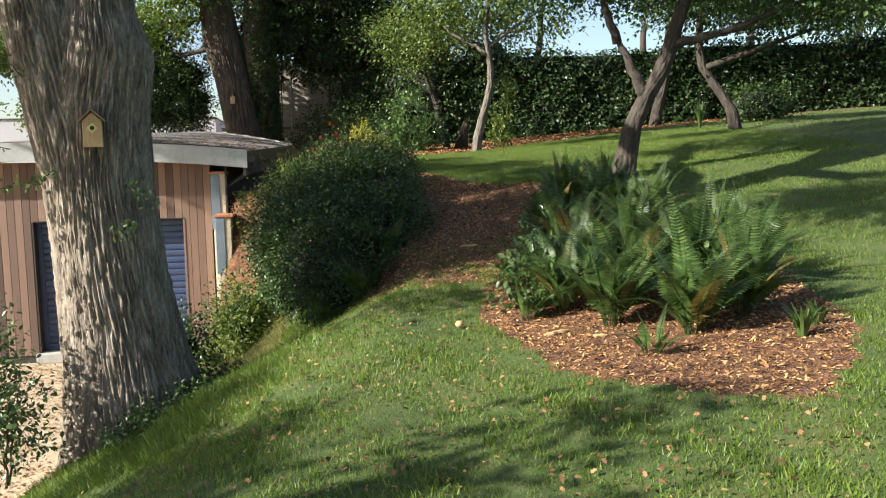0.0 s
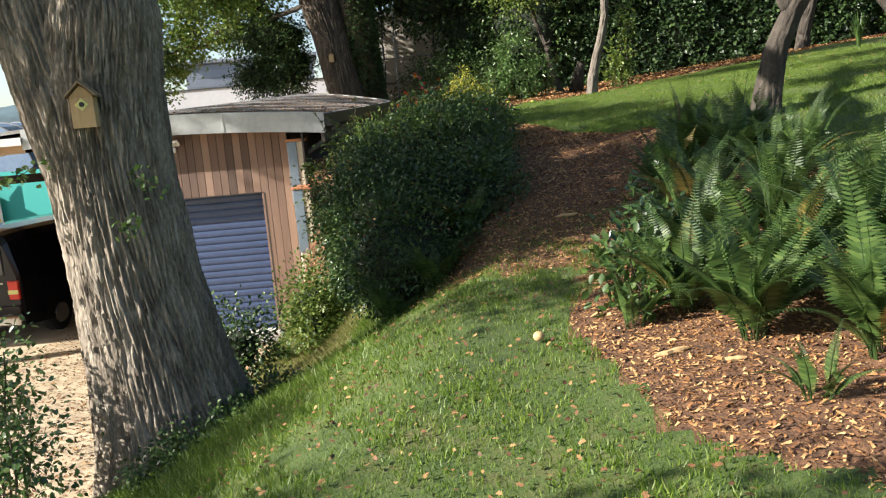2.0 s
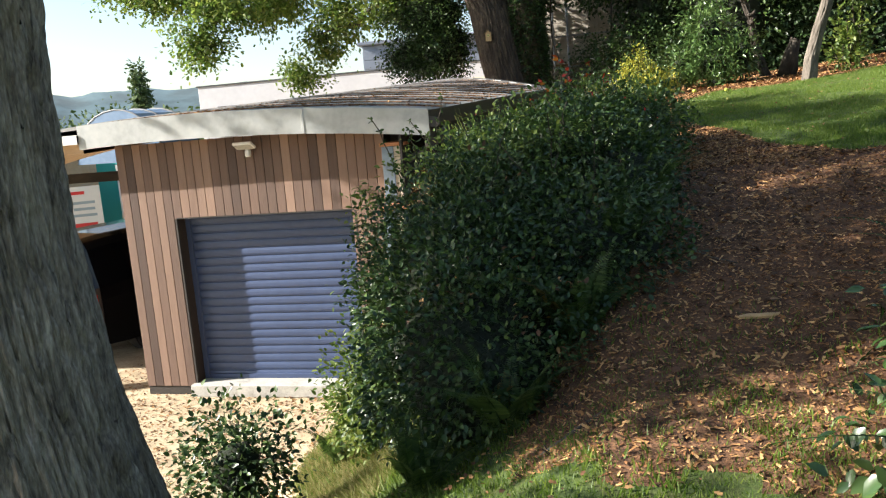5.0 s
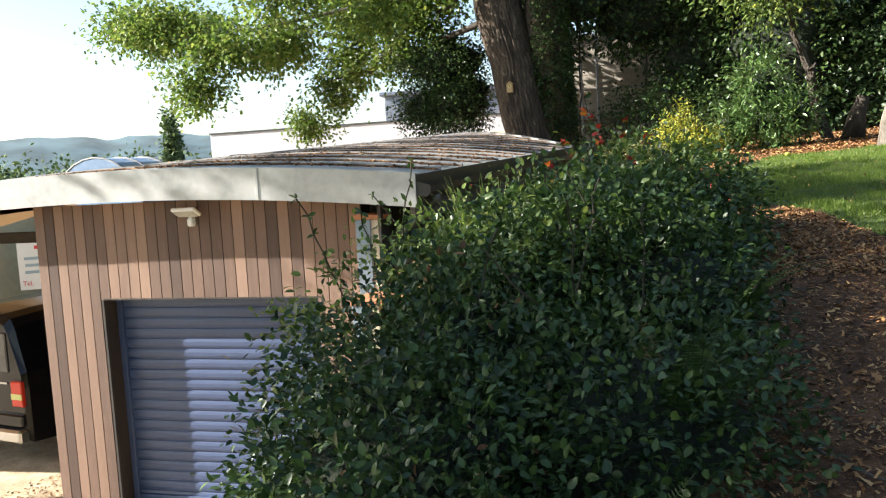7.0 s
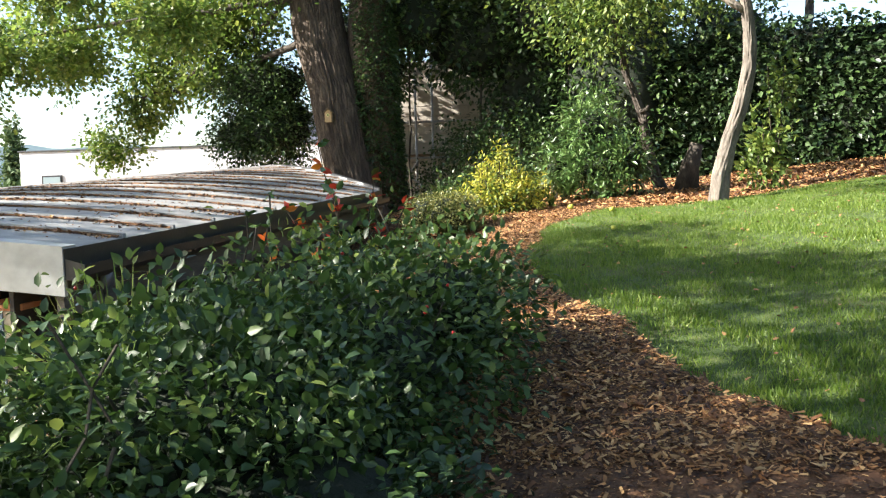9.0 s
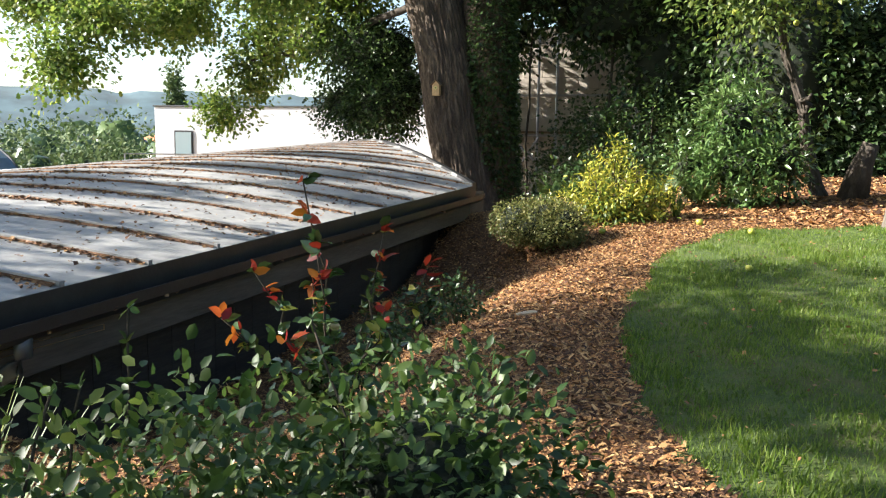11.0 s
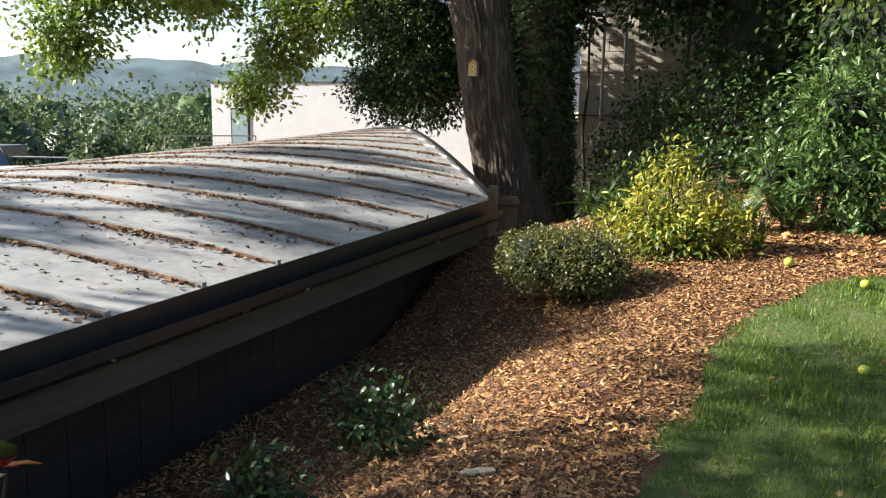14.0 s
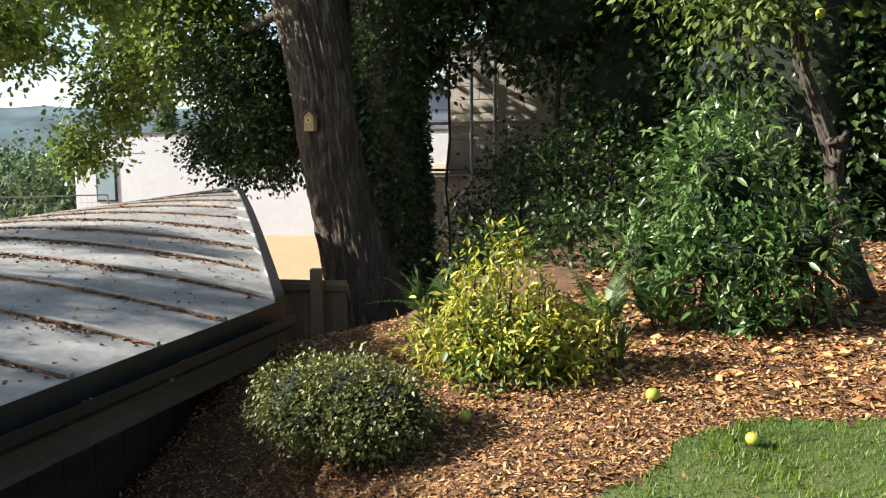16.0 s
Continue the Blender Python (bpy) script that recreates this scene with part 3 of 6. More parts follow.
# stepped pier and retaining wall at the corner
pier = empty("garden_wall", wall_pt(0.5, YARD, 0.2), "stepped stone wall with lead facing and orange tile copings", "garden wall", kind="structure")
for uu, ztop, out in ((0.50, 1.40, 0.10), (0.40, 0.72, 0.55)):
    boxpart("pier", wall_pt(uu, (ztop + YARD) / 2, out - 0.1), (0.22, 0.45, ztop - YARD), M_STONE, pier, FRONT, 0.006)
    boxpart("lead_facing", wall_pt(uu + 0.06, ztop - 0.45, out + 0.13), (0.14, 0.012, 0.9), M_LEAD, pier, FRONT)
    boxpart("coping", wall_pt(uu, ztop + 0.022, out - 0.1), (0.30, 0.50, 0.04), M_BRICK, pier, FRONT, 0.006)

# carport left of the wall: second roof with timber soffit
car = empty("carport", bpt(7, 0, YARD), "carport roof with warm timber soffit and white top", "carport", kind="structure")
bm = bmesh.new()
rows = []
for a in np.linspace(4.46, 11.5, 18):
    zt = 1.72 - 0.016 * (a - 4.5) ** 2
    rows.append([bm.verts.new(bpt(a, b, z)) for b, z in ((0.05, zt), (0.05, zt - 0.14), (7, zt + 0.2), (7, zt + 0.36))])
for r0, r1 in zip(rows, rows[1:]):
    for k in range(4):
        bm.faces.new((r0[k], r0[(k + 1) % 4], r1[(k + 1) % 4], r1[k]))
part("soffit", bm, M_PLY, car)
bm = bmesh.new()
rows = []
for a in np.linspace(4.44, 11.5, 18):
    zt = 1.76 - 0.016 * (a - 4.5) ** 2
    rows.append([bm.verts.new(bpt(a, b, z)) for b, z in ((-0.06, zt + 0.05), (-0.06, zt - 0.06), (0.04, zt - 0.06), (0.10, zt - 0.035), (7, zt + 0.33), (7, zt + 0.40))])
for r0, r1 in zip(rows, rows[1:]):
    for k in range(6):
        bm.faces.new((r0[k], r0[(k + 1) % 6], r1[(k + 1) % 6], r1[k]))
part("roof_sheet", bm, M_ROOFPALE, car)
boxpart("beam", (*bpt(6.2, 3.5, 1.18).xy, 1.12), (5.0, 0.14, 0.16), M_DARKTIM, car, FRONT)
boxpart("post", (*bpt(4.15, 3.5, 0).xy, -0.2), (0.14, 0.14, 2.85), M_DARKTIM, car, FRONT)
boxpart("post", (*bpt(8.6, 3.5, 0).xy, -0.2), (0.14, 0.14, 2.85), M_DARKTIM, car, FRONT)

# ---- trees ----


def trunk_mesh(axis, seg=96, rows=110, ridge=0.035, lobes=0.06, seed=0, flute=26):
    """A trunk along axis rows (x, y, z, r) with bark ridges and lobes."""
    A = np.asarray(axis, float)
    s = np.concatenate([[0], np.cumsum(np.linalg.norm(np.diff(A[:, :3], axis=0), axis=1))])
    t = np.linspace(0, s[-1], rows)
    C = np.stack([np.interp(t, s, A[:, i]) for i in range(4)], 1)
    for _ in range(6):
        C[1:-1] = 0.25 * C[:-2] + 0.5 * C[1:-1] + 0.25 * C[2:]
    th = np.linspace(0, math.tau, seg, endpoint=False)
    V = np.zeros((rows, seg, 3))
    for i in range(rows):
        for j in range(seg):
            a = th[j]
            w1 = noise.noise(Vector((math.cos(a) * 1.3, math.sin(a) * 1.3, t[i] * 0.55 + seed)))
            wob = noise.noise(Vector((math.cos(a) * 2, math.sin(a) * 2, t[i] * 1.1 + seed))) * 1.6
            rd = noise.noise(Vector((math.cos(a) * flute / 3.2 + wob, math.sin(a) * flute / 3.2, t[i] * 2.7 + seed)))
            r2 = noise.noise(Vector((math.cos(a) * flute / 1.5, math.sin(a) * flute / 1.5 + wob, t[i] * 8 + seed)))
            base = max(0.0, 1 - t[i] / 1.0) ** 2 * 0.22 * (0.5 + 0.5 * math.cos(a * 5 + seed))
            r = C[i, 3] * (1 + lobes * 2 * w1 + base) + ridge * (min(1.0, abs(rd) * 3.6) - 0.8) + ridge * 0.35 * r2
            V[i, j] = C[i, :3] + np.array([math.cos(a) * r, math.sin(a) * r, 0])
    idx = np.arange(rows * seg).reshape(rows, seg)
    nx = np.roll(idx, -1, 1)
    Qd = np.stack([idx[:-1], nx[:-1], nx[1:], idx[1:]], -1).reshape(-1, 4)
    return V.reshape(-1, 3), Qd


def limb(bm, a, b, r0, r1, amp=0.3, n=8, seed=0, seg=9):
    p = wander(a, b, n, amp, seed)
    return tube(bm, p, [r0 + (r1 - r0) * i / n for i in range(n + 1)], seg), p


def crown(parent, name, blobs, n, size, mat, clump=0.22, per=18, template=LEAF2, shell=0.6, droop=-0.3, label=""):
    P, D = blob_points(blobs, n, shell, clump, per)
    D[:, 2] += droop
    V, T = scatter(P, D, size * rng.uniform(0.7, 1.25, len(P)), template)
    return fast_mesh(name, V, T, mat, parent, label)


oak = empty("oak_tree", (-3.35, 8.0, -1.2), "old oak with deeply ridged grey bark beside the yard", "tree")
V, T = trunk_mesh([(-3.22, 7.92, -1.8, 0.90), (-3.28, 7.86, -1.0, 0.71), (-3.36, 7.78, -0.3, 0.57), (-3.45, 7.71, 0.5, 0.50), (-3.52, 7.67, 1.3, 0.475), (-3.51, 7.65, 2.0, 0.48), (-3.40, 7.63, 2.55, 0.46), (-3.42, 7.6, 3.0, 0.33), (-3.4, 7.55, 3.8, 0.31), (-3.4, 7.5, 6.5, 0.27), (-3.4, 7.4, 10, 0.2)], seg=330, rows=330, ridge=0.045, lobes=0.03, flute=72)
fast_mesh("trunk", V, T, M_BARK, oak, smooth=True)
V, T = trunk_mesh([(-3.60, 7.54, 1.0, 0.26), (-3.68, 7.47, 1.9, 0.33), (-3.80, 7.40, 2.6, 0.31), (-3.95, 7.3, 3.6, 0.28), (-5.0, 7.0, 6.0, 0.2)], seg=200, rows=230, ridge=0.045, lobes=0.04, seed=9, flute=32)
fast_mesh("fork", V, T, M_BARK, oak, "left stem of the forked trunk", smooth=True)
limbs = [((-5.0, 7.0, 6.0), (-9.0, 6.6, 6.4), 0.18), ((-3.6, 7.5, 4.5), (-0.5, 8.5, 8.0), 0.22), ((-3.7, 7.4, 5), (-6.5, 10.5, 8.5), 0.22), ((-3.7, 7.4, 6), (-3.0, 3.0, 9), 0.18), ((-3.6, 7.4, 6.5), (-1.5, 11.0, 9), 0.18)]
for i, (a, b, r) in enumerate(limbs):
    part("limb", limb(bmesh.new(), a, b, r, 0.05, 0.5, 10, i)[0], M_BARK, oak, smooth=True)
# clumps out of view, placed for the dappled shade they cast
crown(oak, "crown", [(-8.6, 6.9, 5.2, 1.1, 1.0, 0.5), (-10.4, 6.3, 6.2, 1.0, 0.8, 0.5), (-7.0, 8.6, 5.9, 0.9, 0.6, 0.35), (-7.7, 10.5, 6.6, 0.7, 0.5, 0.3), (-8.3, 11.5, 6.5, 0.6, 0.5, 0.3), (-6.9, 9.4, 6.5, 0.7, 0.5, 0.3), (-6.1, 6.6, 5.2, 0.7, 0.5, 0.3), (-5.9, 5.2, 5.1, 0.7, 0.5, 0.3), (-6.5, 7.7, 5.3, 0.6, 0.4, 0.3), (-8.9, 11.9, 6.4, 0.8, 0.6, 0.3), (-9.7, 11.3, 6.4, 0.5, 0.4, 0.25), (-8.6, 8.9, 6.0, 0.5, 0.5, 0.3), (-10.2, 12.3, 6.4, 0.5, 0.4, 0.25), (-8.8, 12.9, 6.5, 0.5, 0.4, 0.25), (-5.0, 4.9, 4.4, 0.5, 0.4, 0.25), (-5.8, 6.3, 4.7, 0.5, 0.4, 0.25), (-7.3, 5.6, 4.4, 0.6, 0.6, 0.35), (-7.2, 6.2, 5.2, 1.0, 0.9, 0.4), (-6.3, 7.4, 5.3, 0.9, 0.6, 0.35), (-10.2, 11.0, 7.0, 1.0, 0.6, 0.4), (-6.0, 9.6, 7.6, 0.6, 0.35, 0.3), (-3.6, 8.2, 7.8, 1.0, 0.7, 0.5), (-1.4, 9.0, 8.4, 1.2, 0.8, 0.5), (-5.2, 4.6, 7.2, 1.3, 0.9, 0.5), (-2.8, 4.2, 8.6, 1.2, 0.9, 0.5), (-6.4, 12.2, 9.2, 0.8, 0.5, 0.4), (-3.2, 12.0, 9.2, 0.8, 0.6, 0.4), (-12.4, 9.8, 6.6, 1.0, 0.7, 0.4), (-12.0, 12.2, 8.6, 0.6, 0.3, 0.25), (-9.2, 14.0, 9.6, 1.2, 0.7, 0.4), (-10.6, 10.5, 7.0, 0.9, 0.45, 0.35), (-9.9, 10.5, 7.2, 0.7, 0.4, 0.35), (-11.6, 9.6, 6.6, 0.7, 0.35, 0.3), (-8.3, 3.5, 5.2, 0.7, 0.4, 0.3)], 34000, 0.13, M_LEAF_OAK, 0.24, 60, LEAF2)
# unseen canopy, added to darken the far lawn
crown(oak, "upper_crown", [(-3.5, 7.5, 11.0, 3.5, 3.5, 1.4), (-6.5, 8.5, 10.6, 2.2, 2.2, 1.0), (-1.0, 9.5, 10.6, 2.2, 2.2, 1.0)], 12000, 0.2, M_LEAF_OAK, 0.35, 40, LEAF2)
for i, (x, y, z, dx, dz) in enumerate(((-4.0, 7.25, 2.5, -0.5, 0.15), (-4.05, 7.2, 2.1, -0.45, -0.1), (-4.1, 7.25, 1.7, -0.5, 0.1), (-4.05, 7.2, 1.4, -0.35, -0.15), (-3.1, 7.3, 1.35, 0.3, -0.1), (-3.6, 7.05, 1.5, -0.15, -0.12), (-3.15, 7.2, 0.95, 0.25, 0.05), (-3.8, 7.0, 2.3, -0.2, 0.3))):
    tip = (x + dx, y - 0.25, z + dz)
    pts = wander((x, y, z), tip, 6, 0.08, i + 70)
    sp = part("sprig", tube(bmesh.new(), pts, [0.005 * (1 - 0.1 * q) for q in range(7)], 5), M_TWIG, oak, "thin leafy shoot from the bark")
    P = np.repeat(np.array([p[:] for p in pts[1:]]), 7, 0) + rng.normal(0, 0.045, (42, 3))
    fast_mesh("leaves", *scatter(P, rng.normal(0, 1, P.shape), rng.uniform(0.035, 0.06, 42), OAKLEAF), M_LEAF_MID, sp)
# unseen tree, added so its clumps throw dappled shade on the lawn
shade = empty("lawn_shade_tree", (-10, -1.5, YARD), "unseen leafy tree, added to dapple the lawn", "tree")
part("trunk", limb(bmesh.new(), (-10, -1.5, YARD - 0.1), (-9.6, -1.2, 6), 0.32, 0.14, 0.2)[0], M_BARK_DARK, shade, smooth=True)
for i, b in enumerate(((-7.6, -2.0, 4.6), (-11.5, 1.6, 5.6), (-8.4, 1.4, 3.9))):
    part("limb", limb(bmesh.new(), (-9.7, -1.3, 3.4), b, 0.12, 0.03, 0.3, 8, i + 50)[0], M_BARK_DARK, shade, smooth=True)
crown(shade, "crown", [(-9.8, -0.6, 4.6, 1.1, 0.7, 0.4), (-7.6, -2.0, 4.2, 0.9, 0.6, 0.35), (-11.6, 1.6, 5.2, 1.3, 0.7, 0.4), (-8.6, 1.5, 3.7, 0.9, 0.6, 0.35), (-7.2, 0.2, 3.3, 0.8, 0.5, 0.3), (-12.8, -1.6, 6.4, 1.2, 0.8, 0.4), (-9.0, -2.6, 4.4, 0.8, 0.5, 0.3), (-11.4, -0.4, 5.8, 0.8, 0.5, 0.3), (-6.6, -1.4, 3.4, 0.6, 0.4, 0.25), (-5.6, 0.4, 3.6, 0.5, 0.3, 0.25), (-5.8, 1.0, 4.2, 0.5, 0.3, 0.2), (-4.6, -1.0, 3.4, 0.5, 0.35, 0.2), (-3.6, -2.2, 3.2, 0.5, 0.3, 0.2), (-5.0, -2.6, 3.6, 0.5, 0.3, 0.2)], 9500, 0.13, M_LEAF_MID, 0.2, 45)

# never in view; added to throw leaf shadows on the garage roof
roof_shade = empty("roof_shade_tree", (-16.5, 8.5, YARD), "unseen slender tree, added to dapple the roof", "tree")
part("trunk", limb(bmesh.new(), (-16.5, 8.5, YARD - 0.1), (-16, 9.5, 7.5), 0.25, 0.1, 0.25)[0], M_BARK_DARK, roof_shade, smooth=True)
for i, b in enumerate(((-15.2, 12.6, 8.3), (-17.2, 13.6, 9.0), (-14.4, 10.4, 7.6))):
    part("limb", limb(bmesh.new(), (-16.1, 9.2, 5.5), b, 0.09, 0.03, 0.3, 8, i + 60)[0], M_BARK_DARK, roof_shade, smooth=True)
crown(roof_shade, "crown", [(-15.6, 11.4, 7.9, 0.9, 0.45, 0.3), (-14.3, 12.9, 8.3, 0.9, 0.4, 0.3), (-16.8, 13.3, 8.9, 0.9, 0.45, 0.3), (-15.4, 14.4, 8.7, 0.8, 0.4, 0.25), (-17.6, 11.4, 8.4, 0.9, 0.45, 0.3), (-13.6, 10.6, 7.0, 0.8, 0.4, 0.3), (-18.2, 15.0, 9.4, 0.9, 0.5, 0.3)], 6500, 0.13, M_LEAF_MID, 0.14, 20)

oak2 = empty("ivy_oak_tree", (-6.8, 24.9, 0.9), "tall oak trunk clad in dark ivy, leaves spreading over the roof", "tree")
V, T = trunk_mesh([(-5.98, 24.75, -0.4, 0.80), (-6.28, 24.8, 0.9, 0.62), (-6.55, 24.9, 1.8, 0.58), (-6.86, 24.95, 2.9, 0.57), (-7.08, 25.0, 4.0, 0.56), (-7.42, 25, 5.2, 0.54), (-7.6, 25, 7, 0.46), (-8.2, 25, 12, 0.32)], seg=190, rows=190, ridge=0.05, lobes=0.04, seed=4, flute=52)
fast_mesh("trunk", V, T, M_BARK_BROWN, oak2, smooth=True)
V, T = trunk_mesh([(-6.1, 25.15, -0.4, 0.55), (-6.18, 25.15, 1.2, 0.46), (-6.30, 25.2, 3.0, 0.44), (-6.45, 25.25, 5.0, 0.42), (-6.3, 25.4, 9, 0.25)], seg=90, rows=90, ridge=0.03, lobes=0.05, seed=14)
fast_mesh("second_stem", V, T, M_BARK_BROWN, oak2, "dark second stem under ivy", smooth=True)
for i, (a, b, r) in enumerate([((-7.3, 25, 5.2), (-13.8, 26.6, 4.2), 0.085), ((-7.4, 25, 6.0), (-13.8, 22.8, 5.2), 0.08), ((-7.4, 25, 7), (-3, 24.6, 7.5), 0.16), ((-7.4, 25, 6.5), (-10, 25.8, 5.0), 0.08)]):
    part("limb", limb(bmesh.new(), a, b, r, 0.02, 0.7, 12, i + 20)[0], M_BARK_DARK, oak2, smooth=True)
crown(oak2, "crown", [(-14.0, 26.8, 3.25, 0.75, 0.6, 0.5), (-13.2, 26.7, 4.1, 0.8, 0.7, 0.6), (-12.3, 26.4, 4.9, 0.9, 0.8, 0.75), (-14.3, 25.6, 5.2, 0.9, 0.8, 0.75), (-14.2, 22.4, 4.0, 0.7, 0.7, 0.65), (-13.6, 22.9, 4.9, 1.1, 0.9, 0.5), (-15.6, 23.0, 5.6, 1.4, 1.0, 0.7), (-11.5, 25.8, 6.0, 1.5, 1.1, 0.7), (-9.8, 25.6, 5.6, 1.3, 1.0, 0.9), (-8.4, 24.4, 6.6, 1.4, 1.1, 0.9), (-11.5, 22.2, 5.8, 1.2, 1.0, 0.6), (-9.6, 23.2, 5.3, 0.9, 0.8, 0.5), (-16.2, 25.4, 5.9, 1.2, 0.9, 0.6), (-17.4, 23.6, 6.0, 1.1, 0.9, 0.6), (-12.6, 24.2, 5.2, 1.0, 0.8, 0.5), (-10.6, 26.2, 4.7, 0.9, 0.7, 0.5)], 42000, 0.115, M_LEAF_OAK, 0.19, 42, OAKLEAF, 0.95)
# unseen canopy, added overhead to hold sky light off the trunk
crown(oak2, "upper_crown", [(-7.5, 25.5, 9.6, 4.5, 3.5, 1.8), (-3.0, 26.0, 9.0, 3.0, 2.5, 1.5), (-11.5, 25.5, 9.6, 2.6, 2.4, 1.3)], 17000, 0.22, M_LEAF_OAK, 0.35, 30, LEAF2)
# ivy on the trunk's shaded side, and a hanging dark mass
zz = rng.uniform(0.0, 8, 11000)
aa = rng.uniform(-2.0, 1.0, 11000)
rr = 0.44 + 0.10 * rng.random(11000) ** 2
P = np.stack([np.interp(zz, [0.2, 3, 8], [-6.16, -6.30, -6.5]) + rr * np.cos(aa), 25.18 + rr * np.sin(aa), zz], 1)
D = np.stack([np.cos(aa), np.sin(aa), np.full(11000, -0.5)], 1) + rng.normal(0, 0.5, (11000, 3))
fast_mesh("ivy", *scatter(P, D, rng.uniform(0.06, 0.10, 11000), LEAF2), M_LEAF_DARK, oak2, "dark ivy on the trunk")
crown(oak2, "ivy_mass", [(-9.9, 26.3, 3.3, 1.0, 0.8, 0.65), (-8.9, 25.9, 3.4, 0.9, 0.8, 0.8), (-9.3, 25.9, 4.4, 1.2, 0.9, 0.7)], 17000, 0.085, M_LEAF_DARK, 0.12, 14)
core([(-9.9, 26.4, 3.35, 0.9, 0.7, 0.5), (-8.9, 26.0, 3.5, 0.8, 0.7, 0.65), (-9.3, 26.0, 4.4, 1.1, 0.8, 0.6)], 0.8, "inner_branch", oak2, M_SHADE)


def small_tree(name, base, pts, r0, mat, label, blobs, n, leaf, size=0.10, extra=()):
    t = empty(name, base, label, "tree")
    P = [Vector(p) for p in pts]
    V, T = trunk_mesh([(*p, r0 * (1 - 0.6 * i / (len(P) - 1)) + 0.012) for i, p in enumerate(P)], 48, 110, 0.02, 0.05, len(name), 22)
    fast_mesh("trunk", V, T, mat, t, smooth=True)
    for i, (a, b, r) in enumerate(extra):
        part("limb", limb(bmesh.new(), a, b, r, r * 0.35, 0.18, 8, i + len(name))[0], mat, t, smooth=True)
    if n:
        crown(t, "crown", blobs, n, size, leaf, 0.2, 16)
    return t


small_tree("pale_trunk_tree", (0.17, 20.35, 1.75), [(0.16, 20.36, 1.7), (0.19, 20.36, 2.11), (0.3, 20.35, 2.57), (0.42, 20.32, 2.94), (0.51, 20.27, 3.35), (0.53, 20.23, 3.68), (0.49, 20.17, 4.07), (0.41, 20.1, 4.6), (0.5, 20.1, 5.6)], 0.10, M_BARK_PALE, "slim pale-barked tree at the lawn edge", [(0.2, 20.3, 5.6, 1.8, 1.4, 0.7), (1.6, 20.6, 5.0, 1.3, 1.0, 0.5), (-0.9, 20.5, 5.0, 0.9, 0.8, 0.5)], 6500, M_LEAF_LIGHT, 0.1,
           [((0.49, 20.17, 4.07), (-0.9, 20.4, 5.0), 0.05), ((0.5, 20.15, 4.3), (1.9, 20.6, 5.3), 0.05)])
small_tree("bent_fruit_tree", (-0.68, 22.8, 2.0), [(-0.62, 22.81, 1.95), (-0.70, 22.81, 2.12), (-0.79, 22.8, 2.46), (-0.87, 22.78, 2.82), (-0.88, 22.76, 3.04), (-1.0, 22.73, 3.39), (-1.14, 22.68, 3.7), (-1.17, 22.65, 3.95), (-1.3, 22.5, 4.6)], 0.078, M_BARK_DARK, "bent fruit tree with a cut limb and yellowing crown", [(-1.4, 22.3, 4.5, 0.9, 0.8, 0.5), (-0.5, 22.3, 4.9, 0.9, 0.7, 0.5), (-1.9, 22.4, 5.1, 0.9, 0.8, 0.4)], 4500, M_LEAF_LIGHT, 0.085,
           [((-0.88, 22.76, 3.0), (-0.80, 22.6, 3.22), 0.06)])
small_tree("apple_tree", (2.25, 12.0, 1.3), [(2.2, 12.0, 1.2), (2.25, 11.99, 1.54), (2.32, 11.97, 1.94), (2.48, 11.92, 2.33), (2.69, 11.84, 2.71), (2.82, 11.76, 3.09), (2.89, 11.7, 3.42), (3.02, 11.63, 3.8), (3.1, 11.6, 4.6)], 0.15, M_BARK_DARK, "leaning apple tree with rough grey bark on the lawn", [(2.4, 11.9, 4.25, 1.2, 1.0, 0.5), (3.9, 11.6, 4.0, 1.1, 1.0, 0.45), (1.4, 12.1, 4.15, 0.9, 0.8, 0.45), (5.2, 11.4, 3.75, 1.0, 0.8, 0.45), (6.4, 11.6, 3.9, 0.9, 0.8, 0.5), (7.4, 12.2, 4.1, 1.0, 0.8, 0.5)], 19000, M_LEAF_MID, 0.075,
           [((2.5, 11.9, 2.4), (2.1, 11.9, 3.2), 0.10), ((2.1, 11.9, 3.15), (1.75, 11.8, 4.2), 0.07), ((2.84, 11.75, 3.1), (3.5, 11.58, 3.2), 0.08), ((3.45, 11.58, 3.2), (4.8, 11.2, 3.7), 0.05)])
small_tree("old_apple_tree", (5.9, 18.6, 2.0), [(5.95, 18.58, 1.95), (5.9, 18.58, 2.1), (5.8, 18.59, 2.57), (5.48, 18.65, 3.07), (5.17, 18.69, 3.52), (5.07, 18.66, 4.0), (5.1, 18.57, 5.0)], 0.14, M_BARK_DARK, "dark leaning fruit tree on the lawn", [(5.2, 18.6, 4.9, 1.6, 1.3, 0.6), (7.2, 18.3, 4.8, 1.8, 1.3, 0.6), (9.0, 17.6, 4.9, 1.6, 1.3, 0.6)], 17000, M_LEAF_DARK, 0.09,
           [((5.2, 18.68, 3.5), (7.6, 18.3, 4.3), 0.08), ((5.1, 18.6, 4.2), (9.0, 17.6, 4.6), 0.07)])
small_tree("hedge_side_tree", (5.4, 24.3, 2.3), [(5.35, 24.35, 2.2), (5.45, 24.36, 2.94), (5.62, 24.26, 3.66), (5.65, 24.19, 4.4), (5.8, 24.2, 6)], 0.17, M_BARK_DARK, "dark trunk standing before the hedge", [(5.8, 24.2, 6.5, 1.8, 1.2, 0.9), (9.2, 24.0, 6.3, 2.4, 1.2, 1.1), (12.8, 23.6, 6.3, 2.4, 1.2, 1.1), (16.0, 23.2, 6.3, 2.4, 1.2, 1.1)], 14000, M_LEAF_DARK, 0.12)

